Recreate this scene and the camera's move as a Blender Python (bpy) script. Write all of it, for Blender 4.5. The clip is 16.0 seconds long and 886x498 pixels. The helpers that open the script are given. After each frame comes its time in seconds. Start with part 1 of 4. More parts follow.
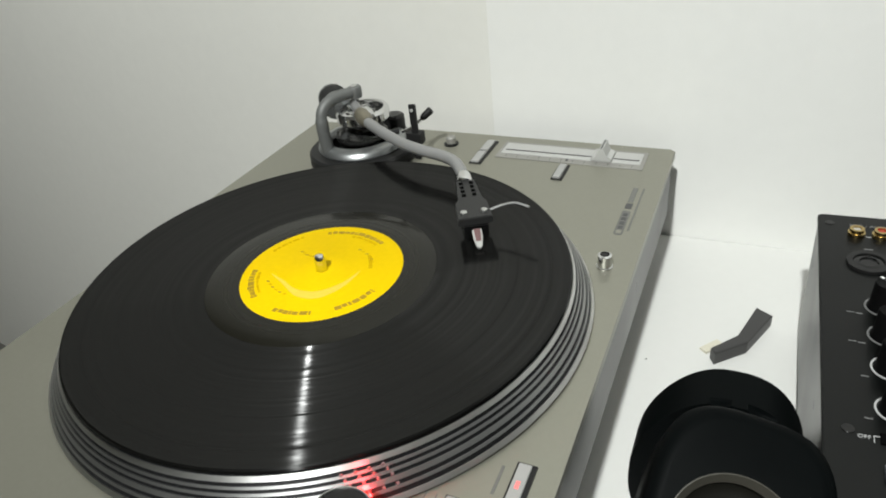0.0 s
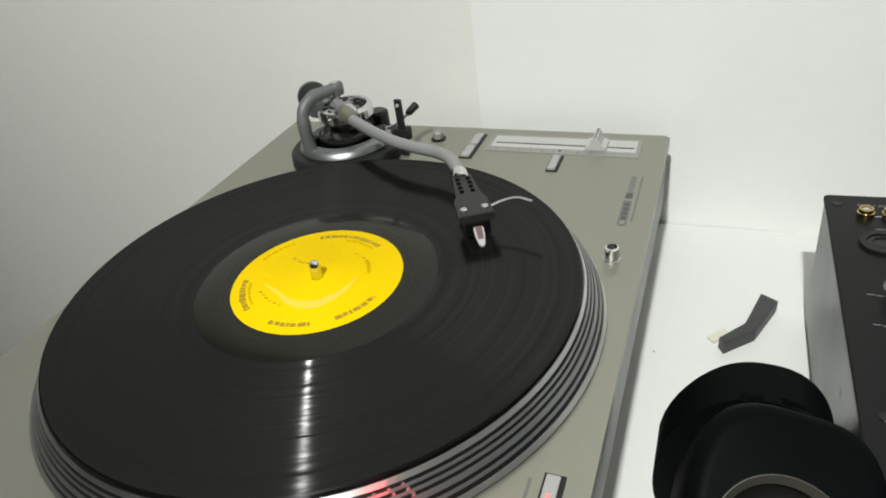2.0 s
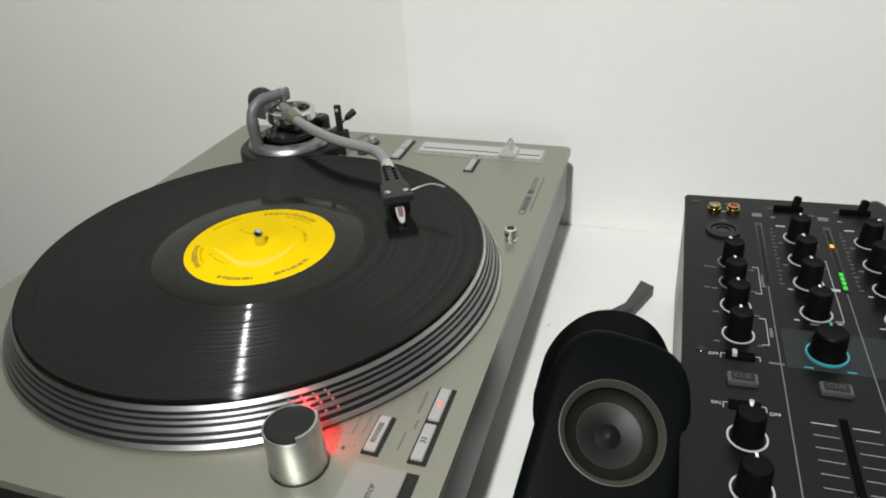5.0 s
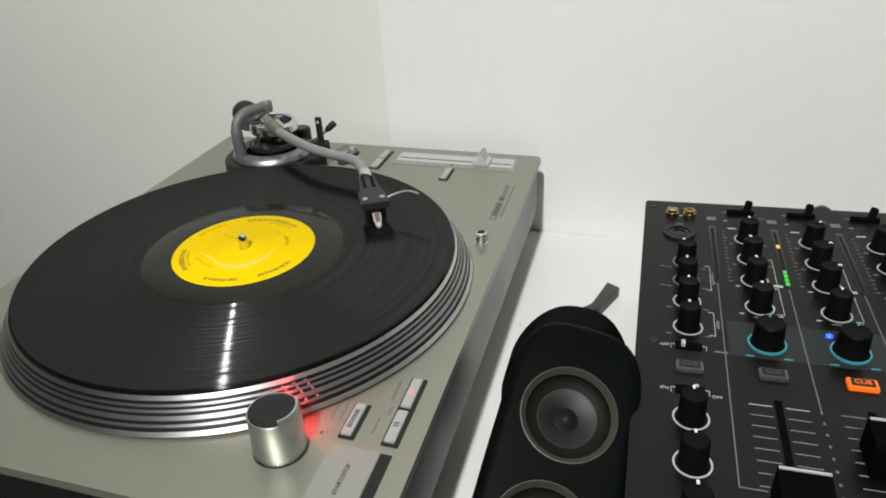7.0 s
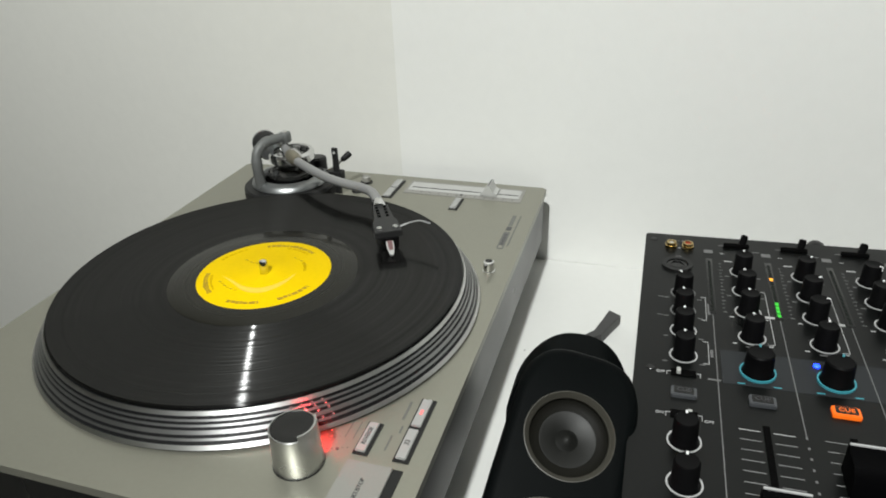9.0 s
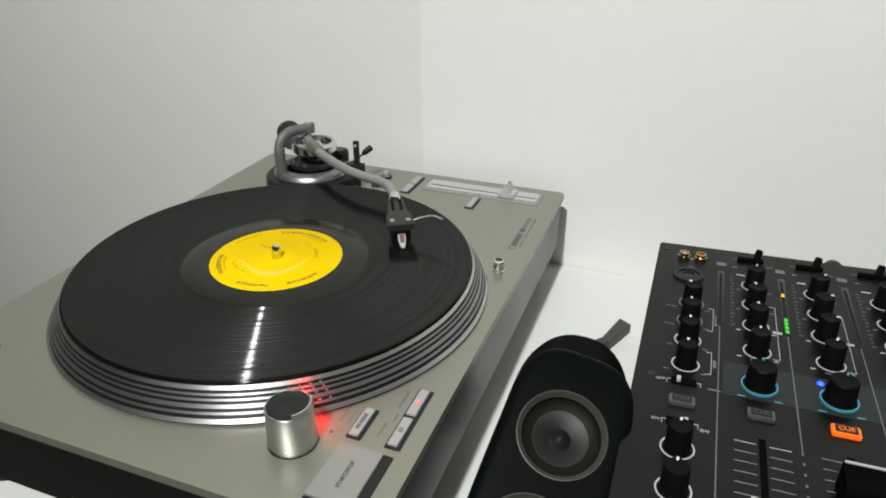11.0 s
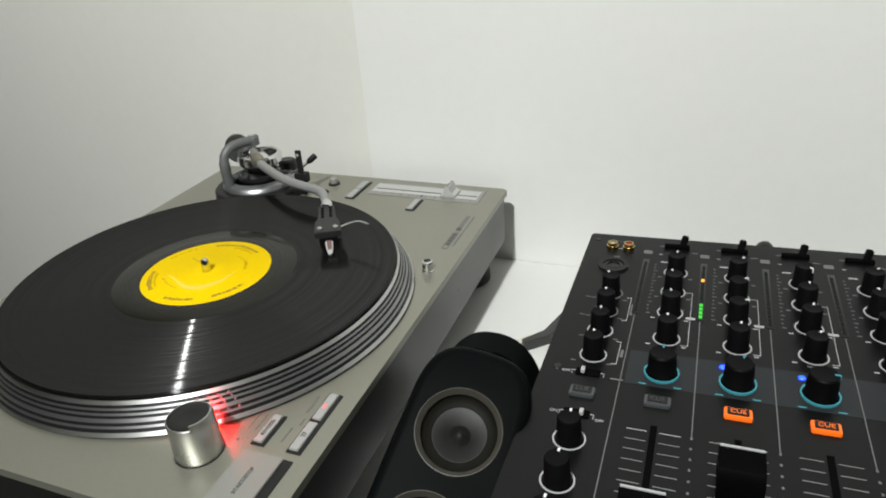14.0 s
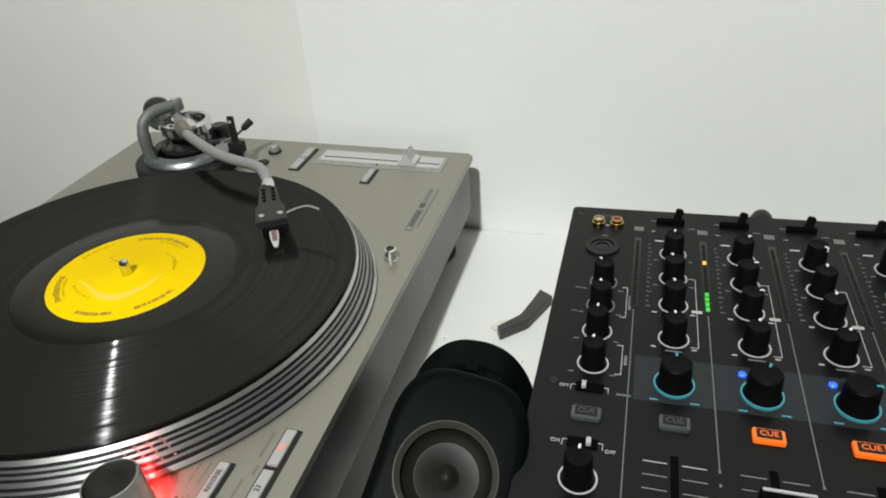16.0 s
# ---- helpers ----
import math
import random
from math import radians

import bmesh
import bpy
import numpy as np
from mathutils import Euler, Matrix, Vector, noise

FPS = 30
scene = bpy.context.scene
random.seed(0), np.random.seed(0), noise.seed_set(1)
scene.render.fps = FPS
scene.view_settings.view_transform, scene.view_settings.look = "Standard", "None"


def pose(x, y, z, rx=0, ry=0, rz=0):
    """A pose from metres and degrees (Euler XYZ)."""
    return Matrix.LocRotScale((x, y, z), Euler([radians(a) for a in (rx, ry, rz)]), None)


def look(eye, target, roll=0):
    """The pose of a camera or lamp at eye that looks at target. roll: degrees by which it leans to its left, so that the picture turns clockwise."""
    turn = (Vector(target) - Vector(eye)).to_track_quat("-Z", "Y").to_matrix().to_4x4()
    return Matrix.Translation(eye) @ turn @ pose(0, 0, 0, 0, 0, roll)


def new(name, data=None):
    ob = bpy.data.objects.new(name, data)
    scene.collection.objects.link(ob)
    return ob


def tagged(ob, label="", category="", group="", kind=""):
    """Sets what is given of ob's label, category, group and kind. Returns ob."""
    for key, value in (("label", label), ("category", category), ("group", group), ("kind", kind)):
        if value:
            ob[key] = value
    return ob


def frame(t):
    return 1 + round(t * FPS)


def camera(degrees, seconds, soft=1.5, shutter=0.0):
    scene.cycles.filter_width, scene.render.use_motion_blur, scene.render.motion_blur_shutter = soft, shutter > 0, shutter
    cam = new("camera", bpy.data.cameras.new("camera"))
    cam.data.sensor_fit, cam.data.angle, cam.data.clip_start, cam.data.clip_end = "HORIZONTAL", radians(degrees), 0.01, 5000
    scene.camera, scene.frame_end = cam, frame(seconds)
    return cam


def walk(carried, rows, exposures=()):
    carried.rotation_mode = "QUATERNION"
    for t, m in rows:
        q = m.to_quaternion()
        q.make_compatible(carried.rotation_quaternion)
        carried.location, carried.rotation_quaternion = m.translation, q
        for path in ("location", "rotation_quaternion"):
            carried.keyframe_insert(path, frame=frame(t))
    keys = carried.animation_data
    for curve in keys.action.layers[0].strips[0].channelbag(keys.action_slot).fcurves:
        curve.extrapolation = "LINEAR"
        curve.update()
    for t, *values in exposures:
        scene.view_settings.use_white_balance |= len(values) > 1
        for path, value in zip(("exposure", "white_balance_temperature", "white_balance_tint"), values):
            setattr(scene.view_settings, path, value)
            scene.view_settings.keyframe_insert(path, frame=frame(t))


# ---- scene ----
# Heights below are counted from the playing surface of the record, LEVEL above the floor.
LEVEL = 0.868
cam = camera(66.40, 16.0, soft=1.9)
ROWS = [
    (0.0, 0.2270, -0.2713, 0.2260, 27.71, -32.66, -6.96),
    (0.5, 0.2250, -0.2721, 0.2240, 27.22, -32.94, -7.23),
    (1.0, 0.2185, -0.2683, 0.2228, 26.95, -33.15, -7.57),
    (1.5, 0.2125, -0.2646, 0.2224, 25.82, -32.80, -7.67),
    (2.0, 0.2037, -0.2613, 0.2190, 25.04, -33.29, -8.17),
    (2.5, 0.2060, -0.2613, 0.2182, 23.61, -34.17, -9.58),
    (3.0, 0.2237, -0.2772, 0.2218, 19.64, -33.43, -7.94),
    (3.5, 0.2291, -0.3182, 0.2263, 20.77, -31.95, -6.03),
    (4.0, 0.2401, -0.3208, 0.2245, 20.94, -33.59, -5.12),
    (4.2, 0.2424, -0.3184, 0.2206, 19.96, -32.75, -4.54),
    (5.2, 0.2467, -0.3397, 0.2295, 19.12, -30.97, -3.22),
    (6.3, 0.2511, -0.3609, 0.2383, 18.28, -29.19, -1.91),
    (6.5, 0.2553, -0.3677, 0.2404, 18.04, -29.09, -1.96),
    (7.0, 0.2631, -0.3599, 0.2363, 17.64, -30.16, -2.96),
    (7.5, 0.2515, -0.3394, 0.2351, 16.82, -30.50, -1.15),
    (8.0, 0.2397, -0.3474, 0.2394, 17.19, -29.58, 0.21),
    (8.5, 0.2545, -0.3699, 0.2457, 18.18, -29.22, -1.95),
    (8.7, 0.2617, -0.3799, 0.2535, 18.00, -28.58, -2.46),
    (9.8, 0.2709, -0.3821, 0.2510, 19.03, -28.09, -1.02),
    (10.8, 0.2801, -0.3843, 0.2484, 20.06, -27.59, 0.43),
    (11.0, 0.2811, -0.3836, 0.2480, 20.65, -27.72, 0.03),
    (11.5, 0.2854, -0.3919, 0.2528, 19.57, -26.77, 0.86),
    (12.0, 0.2808, -0.4042, 0.2561, 20.93, -25.97, 1.38),
    (12.5, 0.2843, -0.3910, 0.2460, 21.47, -27.16, 0.60),
    (13.0, 0.2926, -0.3743, 0.2374, 22.42, -29.82, -1.45),
    (13.5, 0.3267, -0.3600, 0.2528, 23.08, -28.40, -4.61),
    (14.0, 0.3523, -0.3630, 0.2534, 22.45, -27.92, -4.13),
    (14.5, 0.3591, -0.3408, 0.2438, 24.00, -30.41, -4.09),
    (15.0, 0.3253, -0.3262, 0.2621, 22.92, -29.40, -3.89),
    (15.5, 0.3098, -0.3134, 0.2543, 19.69, -31.97, -3.90),
    (16.0, 0.3111, -0.2913, 0.2481, 17.55, -33.43, -3.82),
]
walk(cam, [(t, pose(x, y, LEVEL + z, 90 + pitch, 0, yaw) @ pose(0, 0, 0, 0, 0, roll)) for t, x, y, z, yaw, pitch, roll in ROWS], [(0.0, 0.08), (2.5, 0.07), (6.5, 0.0), (16.0, 0.0)])

# ---- light ----
world = bpy.data.worlds.new("world")
scene.world = world
world.use_nodes = True
world.node_tree.nodes["Background"].inputs[0].default_value = (0.9, 0.95, 1.0, 1)
world.node_tree.nodes["Background"].inputs[1].default_value = 0.02


def area_lamp(name, eye, target, size, watts, colour, spread):
    data = bpy.data.lights.new(name, "AREA")
    data.shape, data.size, data.energy, data.color, data.spread = "DISK", size, watts, colour, radians(spread)
    ob = new(name, data)
    ob.matrix_world = look((eye[0], eye[1], LEVEL + eye[2]), (target[0], target[1], LEVEL + target[2]))
    return ob


area_lamp("ceiling_lamp", (0.16, -1.28, 1.70), (0.15, 0.10, 0.05), 0.08, 34.0, (0.97, 1.0, 0.975), 140)
strobe = bpy.data.lights.new("strobe_lamp", "POINT")
strobe.energy, strobe.color, strobe.shadow_soft_size = 0.046, (1.0, 0.02, 0.02), 0.0015
strobe_ob = new("strobe_lamp", strobe)
strobe_ob.location = (0.1035, -0.1300, LEVEL - 0.0130)


# ---- materials ----
def material(name, colour, rough=0.5, metal=0.0, grain=0.08, scale=60.0, bump=0.0, coat=0.0, wear=0.0, glow=None, power=0.0, spread=0.08, shine=0.5):
    """A principled material with fine grain, broad stains and relief."""
    m = bpy.data.materials.new(name)
    m.use_nodes = True
    nodes, links = m.node_tree.nodes, m.node_tree.links
    p = nodes["Principled BSDF"]
    p.inputs["Metallic"].default_value = metal
    p.inputs["Coat Weight"].default_value = coat
    p.inputs["Coat Roughness"].default_value = 0.05
    p.inputs["Specular IOR Level"].default_value = shine
    place = nodes.new("ShaderNodeTexCoord")
    fine, broad = nodes.new("ShaderNodeTexNoise"), nodes.new("ShaderNodeTexNoise")
    fine.inputs["Scale"].default_value, fine.inputs["Detail"].default_value = scale * 12, 3
    broad.inputs["Scale"].default_value, broad.inputs["Detail"].default_value = scale / 4, 4
    for n in (fine, broad):
        links.new(place.outputs["Object"], n.inputs["Vector"])
    both = nodes.new("ShaderNodeMath")
    both.operation = "ADD"
    links.new(fine.outputs["Fac"], both.inputs[0]), links.new(broad.outputs["Fac"], both.inputs[1])
    ramp = nodes.new("ShaderNodeMapRange")
    ramp.inputs["From Min"].default_value, ramp.inputs["From Max"].default_value = 0.6, 1.4
    ramp.inputs["To Min"].default_value, ramp.inputs["To Max"].default_value = 1 - grain, 1 + grain
    links.new(both.outputs[0], ramp.inputs["Value"])
    tint = nodes.new("ShaderNodeVectorMath")
    tint.operation = "SCALE"
    tint.inputs[0].default_value = colour
    links.new(ramp.outputs[0], tint.inputs["Scale"])
    links.new(tint.outputs[0], p.inputs["Base Color"])
    gloss = nodes.new("ShaderNodeMapRange")
    gloss.inputs["From Min"].default_value, gloss.inputs["From Max"].default_value = 0.3, 0.7
    gloss.inputs["To Min"].default_value, gloss.inputs["To Max"].default_value = max(rough - spread, 0.02), min(rough + spread + wear, 1)
    links.new(broad.outputs["Fac"], gloss.inputs["Value"])
    links.new(gloss.outputs[0], p.inputs["Roughness"])
    if bump:
        b = nodes.new("ShaderNodeBump")
        b.inputs["Strength"].default_value, b.inputs["Distance"].default_value = 1.0, bump
        links.new(fine.outputs["Fac"], b.inputs["Height"]), links.new(b.outputs[0], p.inputs["Normal"])
    if glow:
        p.inputs["Emission Color"].default_value = (*glow, 1)
        p.inputs["Emission Strength"].default_value = power
    return m


def brushed(m, amount):
    """Turned or pressed metal: gloss drawn out round the upright axis of the thing."""
    nodes, links = m.node_tree.nodes, m.node_tree.links
    p, way = nodes["Principled BSDF"], nodes.new("ShaderNodeTangent")
    way.direction_type, way.axis = "RADIAL", "Z"
    p.inputs["Anisotropic"].default_value = amount
    p.inputs["Anisotropic Rotation"].default_value = 0.25
    links.new(way.outputs[0], p.inputs["Tangent"])
    return m


def grooved(m, rings, depth):
    """Fine concentric rings round the spindle, in gloss and relief."""
    nodes, links = m.node_tree.nodes, m.node_tree.links
    p, place = nodes["Principled BSDF"], nodes.new("ShaderNodeTexCoord")
    flat = nodes.new("ShaderNodeVectorMath")
    flat.operation = "MULTIPLY"
    flat.inputs[1].default_value = (1, 1, 0)
    far = nodes.new("ShaderNodeVectorMath")
    far.operation = "LENGTH"
    links.new(place.outputs["Object"], flat.inputs[0]), links.new(flat.outputs[0], far.inputs[0])
    n = nodes.new("ShaderNodeTexNoise")
    n.noise_dimensions = "1D"
    n.inputs["Scale"].default_value, n.inputs["Detail"].default_value = rings, 4
    links.new(far.outputs["Value"], n.inputs["W"])
    span = nodes.new("ShaderNodeMapRange")
    span.inputs["From Min"].default_value, span.inputs["From Max"].default_value = 0.3, 0.7
    span.inputs["To Min"].default_value, span.inputs["To Max"].default_value = depth[0], depth[1]
    links.new(n.outputs["Fac"], span.inputs["Value"]), links.new(span.outputs[0], p.inputs["Roughness"])
    return m


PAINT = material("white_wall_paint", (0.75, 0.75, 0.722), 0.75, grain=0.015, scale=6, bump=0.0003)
# Warm white toned down: the corner's shade step is put into the paint.
WARMSHADE = material("warm_white_with_shade_step", (0.725, 0.719, 0.674), 0.75, grain=0.02, scale=6, bump=0.0003)
CEIL = material("white_ceiling_paint", (0.8, 0.8, 0.78), 0.8, grain=0.02, scale=4)
# Dark grey for walls out of view, so metal and vinyl mirror less light.
DIMROOM = material("dim_unseen_wall_grey", (0.185, 0.187, 0.172), 0.75, grain=0.03, scale=5, bump=0.0003)
FLOOR = material("dark_unseen_floor", (0.13, 0.128, 0.115), 0.4, grain=0.1, scale=5)
DESK = material("white_laminate", (0.64, 0.64, 0.618), 0.38, grain=0.015, scale=10, bump=0.00005)
EDGE = material("grey_beige_edge_band", (0.5, 0.48, 0.43), 0.5, grain=0.04, scale=12)
CHAMPAGNE = material("champagne_silver_paint", (0.272, 0.267, 0.222), 0.38, 0.60, grain=0.03, scale=30, spread=0.05)
BASEBLACK = material("black_satin_lacquer", (0.005, 0.005, 0.005), 0.30, grain=0.15, scale=20, shine=0.36)
BLACK = material("black_plastic", (0.010, 0.010, 0.010), 0.45, grain=0.2, scale=40, shine=0.3, bump=0.00003)
GLOSSBLACK = material("black_gloss_plastic", (0.006, 0.006, 0.006), 0.18, grain=0.15, scale=40, shine=0.35)
RUBBER = material("black_rubber", (0.010, 0.010, 0.010), 0.65, grain=0.2, scale=50, shine=0.3)
ALU = brushed(material("turned_aluminium", (0.60, 0.60, 0.59), 0.34, 1.0, grain=0.04, scale=60), 0.4)
RIMALU = brushed(material("bright_turned_rim", (0.70, 0.70, 0.69), 0.45, 1.0, grain=0.04, scale=60), 0.90)
DARKALU = brushed(material("dark_anodised_groove", (0.016, 0.016, 0.017), 0.35, 0.5, grain=0.08, scale=60), 0.6)
GREYALU = brushed(material("blurred_grey_dot_band", (0.40, 0.40, 0.40), 0.45, 0.95, grain=0.06, scale=60), 0.90)
CHROME = material("chrome", (0.72, 0.72, 0.72), 0.12, 1.0, grain=0.03, scale=40, spread=0.04)
SATIN = material("satin_silver_metal", (0.30, 0.31, 0.31), 0.36, 0.9, grain=0.08, scale=60)
CAST = material("grey_cast_metal", (0.135, 0.139, 0.135), 0.48, 0.35, grain=0.06, scale=60)
TUBE = material("satin_grey_arm_tube", (0.26, 0.26, 0.257), 0.40, 0.3, grain=0.04, scale=60)
GUNMETAL = material("dark_gunmetal", (0.09, 0.09, 0.088), 0.25, 0.9, grain=0.06, scale=60)
BRASS = material("brass_joint", (0.22, 0.20, 0.15), 0.42, 0.6, grain=0.08, scale=60)
def groove_gloss(m, strength, bands):
    """Groove walls slope at 45 degrees: a sharp glint with faint streaks to both sides, uneven from track to track."""
    nodes, links = m.node_tree.nodes, m.node_tree.links
    p, out = nodes["Principled BSDF"], nodes["Material Output"]
    place, flat, far = nodes.new("ShaderNodeTexCoord"), nodes.new("ShaderNodeVectorMath"), nodes.new("ShaderNodeVectorMath")
    flat.operation, far.operation = "MULTIPLY", "LENGTH"
    flat.inputs[1].default_value = (1, 1, 0)
    links.new(place.outputs["Object"], flat.inputs[0]), links.new(flat.outputs[0], far.inputs[0])

    def tracks(scale, detail, shift, low, high, to_low, to_high):
        n, moved, span = nodes.new("ShaderNodeTexNoise"), nodes.new("ShaderNodeMath"), nodes.new("ShaderNodeMapRange")
        n.noise_dimensions = "1D"
        n.inputs["Scale"].default_value, n.inputs["Detail"].default_value, n.inputs["Roughness"].default_value = scale, detail, 0.7
        moved.inputs[1].default_value = shift
        links.new(far.outputs["Value"], moved.inputs[0]), links.new(moved.outputs[0], n.inputs["W"])
        for name, v in (("From Min", low), ("From Max", high), ("To Min", to_low), ("To Max", to_high)):
            span.inputs[name].default_value = v
        links.new(n.outputs["Fac"], span.inputs["Value"])
        return span.outputs[0]

    away, skew, side = nodes.new("ShaderNodeVectorMath"), nodes.new("ShaderNodeVectorMath"), nodes.new("ShaderNodeVectorMath")
    away.operation, skew.operation, side.operation = "NORMALIZE", "CROSS_PRODUCT", "SCALE"
    links.new(flat.outputs[0], away.inputs[0]), links.new(away.outputs[0], skew.inputs[0])
    skew.inputs[1].default_value = (0, 0, 1)
    links.new(skew.outputs[0], side.inputs[0]), links.new(tracks(420, 3, 5.0, 0.3, 0.7, -0.006, 0.006), side.inputs["Scale"])
    lean = away.outputs[0]
    for other in (side.outputs[0], None):
        add = nodes.new("ShaderNodeVectorMath")
        add.operation = "ADD"
        links.new(lean, add.inputs[0])
        if other:
            links.new(other, add.inputs[1])
        else:
            add.inputs[1].default_value = (0, 0, 1.0)
        lean = add.outputs[0]
    unit, way = nodes.new("ShaderNodeVectorMath"), nodes.new("ShaderNodeTangent")
    unit.operation = "NORMALIZE"
    links.new(lean, unit.inputs[0])
    way.direction_type, way.axis = "RADIAL", "Z"
    last = p.outputs[0]
    for rough, thin, share, scale, shift, low, high in bands:
        gloss, both = nodes.new("ShaderNodeBsdfAnisotropic"), nodes.new("ShaderNodeAddShader")
        gloss.inputs["Roughness"].default_value, gloss.inputs["Anisotropy"].default_value = rough, thin
        links.new(tracks(scale, 5, shift, low, high, 0.0, share * strength), gloss.inputs["Color"])
        links.new(way.outputs[0], gloss.inputs["Tangent"]), links.new(unit.outputs[0], gloss.inputs["Normal"])
        links.new(last, both.inputs[0]), links.new(gloss.outputs[0], both.inputs[1])
        last = both.outputs[0]
    links.new(last, out.inputs["Surface"])
    return m


VINYL = groove_gloss(grooved(brushed(material("black_vinyl", (0.003, 0.003, 0.0028), 0.42, grain=0.1, scale=30, coat=0.39, shine=0.01), 1.0), 900.0, (0.34, 0.44)), 0.0125, ((0.19, 0.74, 1.15, 190, 0.0, 0.34, 0.66), (0.31, -0.35, 0.55, 800, 3.0, 0.46, 0.90), (0.50, 0.0, 0.07, 260, 9.0, 0.0, 0.6)))
LEADOUT = grooved(brushed(material("smooth_run_out_vinyl", (0.009, 0.0086, 0.0062), 0.3, grain=0.1, scale=30, coat=0.46, shine=0.05), 0.9), 300.0, (0.24, 0.34))
for m in (VINYL, LEADOUT):
    m.node_tree.nodes["Principled BSDF"].inputs["Coat Roughness"].default_value = 0.13
YELLOW = material("yellow_label_paper", (0.72, 0.485, 0.0012), 0.65, grain=0.05, scale=25, shine=0.04)
OLIVE = material("dark_olive_print", (0.32, 0.20, 0.0), 0.6, grain=0.4, scale=90)
WHITE = material("white_key_plastic", (0.40, 0.40, 0.385), 0.4, grain=0.03, scale=60)
KEYGREY = material("grey_white_key_plastic", (0.31, 0.31, 0.30), 0.4, grain=0.03, scale=60)
SILVER = material("silver_key_paint", (0.27, 0.265, 0.245), 0.4, 0.3, grain=0.03, scale=60)
INK = material("dark_print", (0.06, 0.06, 0.06), 0.6, grain=0.2, scale=60)
DARKINK = material("dark_grey_print", (0.045, 0.045, 0.048), 0.6, grain=0.2, scale=60)
MATTBLACK = material("matt_black_slot", (0.0025, 0.0025, 0.0025), 0.8, grain=0.2, scale=60, shine=0.02)
CAPBLACK = material("satin_black_cap", (0.0016, 0.0016, 0.0018), 0.45, grain=0.15, scale=60, shine=0.02)
GREYINK = material("faded_grey_print", (0.13, 0.13, 0.12), 0.6, grain=0.2, scale=60)
MIXER = material("black_brushed_panel", (0.0027, 0.0031, 0.0030), 0.34, 0.0, shine=0.22, grain=0.12, scale=40, bump=0.00002)
MIXBAND = material("slate_grey_panel_strip", (0.018, 0.020, 0.022), 0.45, 0.0, shine=0.2, grain=0.08, scale=40)
SIDE = material("dark_grey_side_plate", (0.05, 0.05, 0.047), 0.35, 0.2, grain=0.1, scale=30)
KNOB = material("soft_black_knob", (0.0026, 0.0026, 0.0028), 0.5, shine=0.07, grain=0.2, scale=60)
PRINT = material("white_print", (0.40, 0.40, 0.40), 0.55, grain=0.05, scale=60)
DOTWHITE = material("bright_white_pointer", (0.80, 0.80, 0.80), 0.4, grain=0.03, scale=60)
DIMPRINT = material("dim_grey_print", (0.13, 0.13, 0.13), 0.55, grain=0.1, scale=60)
FADERPRINT = material("grey_fader_print", (0.18, 0.18, 0.18), 0.55, grain=0.1, scale=60)
TEAL = material("teal_ring", (0.045, 0.27, 0.33), 0.45, grain=0.05, scale=60)
GREYKEY = material("unlit_grey_key", (0.055, 0.058, 0.063), 0.35, grain=0.06, scale=60)
ORANGE = material("lit_orange_key", (0.60, 0.12, 0.008), 0.4, grain=0.04, scale=60, glow=(1.0, 0.14, 0.005), power=0.5)
GREEN = material("lit_green_led", (0.03, 0.3, 0.03), 0.4, glow=(0.01, 1.0, 0.01), power=0.42)
AMBER = material("lit_amber_led", (0.4, 0.2, 0.02), 0.4, glow=(1.0, 0.36, 0.01), power=1.4)
UNLIT = material("unlit_led", (0.004, 0.006, 0.0045), 0.3, shine=0.1, grain=0.1, scale=60)
BLUE = material("lit_blue_led", (0.02, 0.04, 0.4), 0.4, glow=(0.004, 0.035, 1.0), power=7.0)
REDLED = material("lit_red_led", (0.8, 0.05, 0.05), 0.4, glow=(1.0, 0.05, 0.01), power=6.0)
PINKLED = material("lit_red_key_window", (0.7, 0.2, 0.2), 0.4, glow=(1.0, 0.08, 0.06), power=0.5)
GOLD = material("gold_plating", (0.50, 0.38, 0.17), 0.28, 1.0, grain=0.05, scale=60)
REDPLUG = material("red_insulator", (0.35, 0.03, 0.02), 0.4, grain=0.1, scale=60)
MARK = material("faded_pink_grey_print", (0.13, 0.06, 0.06), 0.5, grain=0.2, scale=200)
SHELL = material("dark_grey_headshell", (0.020, 0.020, 0.020), 0.45, grain=0.15, scale=80, shine=0.35)
SPEAKER = material("matt_black_speaker_shell", (0.0020, 0.0027, 0.0028), 0.52, shine=0.036, grain=0.15, scale=40, bump=0.00004)
RINGBAND = material("dull_bronze_trim_ring", (0.048, 0.045, 0.036), 0.5, 0.1, grain=0.06, scale=60)
SURROUND = material("dark_rubber_surround", (0.006, 0.0057, 0.0042), 0.6, shine=0.1, grain=0.1, scale=60)
CONE = material("grey_metal_cone", (0.007, 0.0072, 0.0062), 0.52, 0.1, grain=0.05, scale=60, shine=0.3)
FOAM = material("cream_felt", (0.60, 0.57, 0.47), 0.9, grain=0.08, scale=80, bump=0.0002)
CHARCOAL = material("charcoal_plastic", (0.035, 0.034, 0.034), 0.5, grain=0.15, scale=60)

# ---- mesh helpers; lengths in metres, heights from the record ----
ORIGIN = {}


def thing(name, place, label, category, group=""):
    ob = new(name)
    ob.location = (place[0], place[1], LEVEL + place[2])
    ob.empty_display_size = 0.02
    ORIGIN[ob] = Vector(place)
    return tagged(ob, label, category, group)


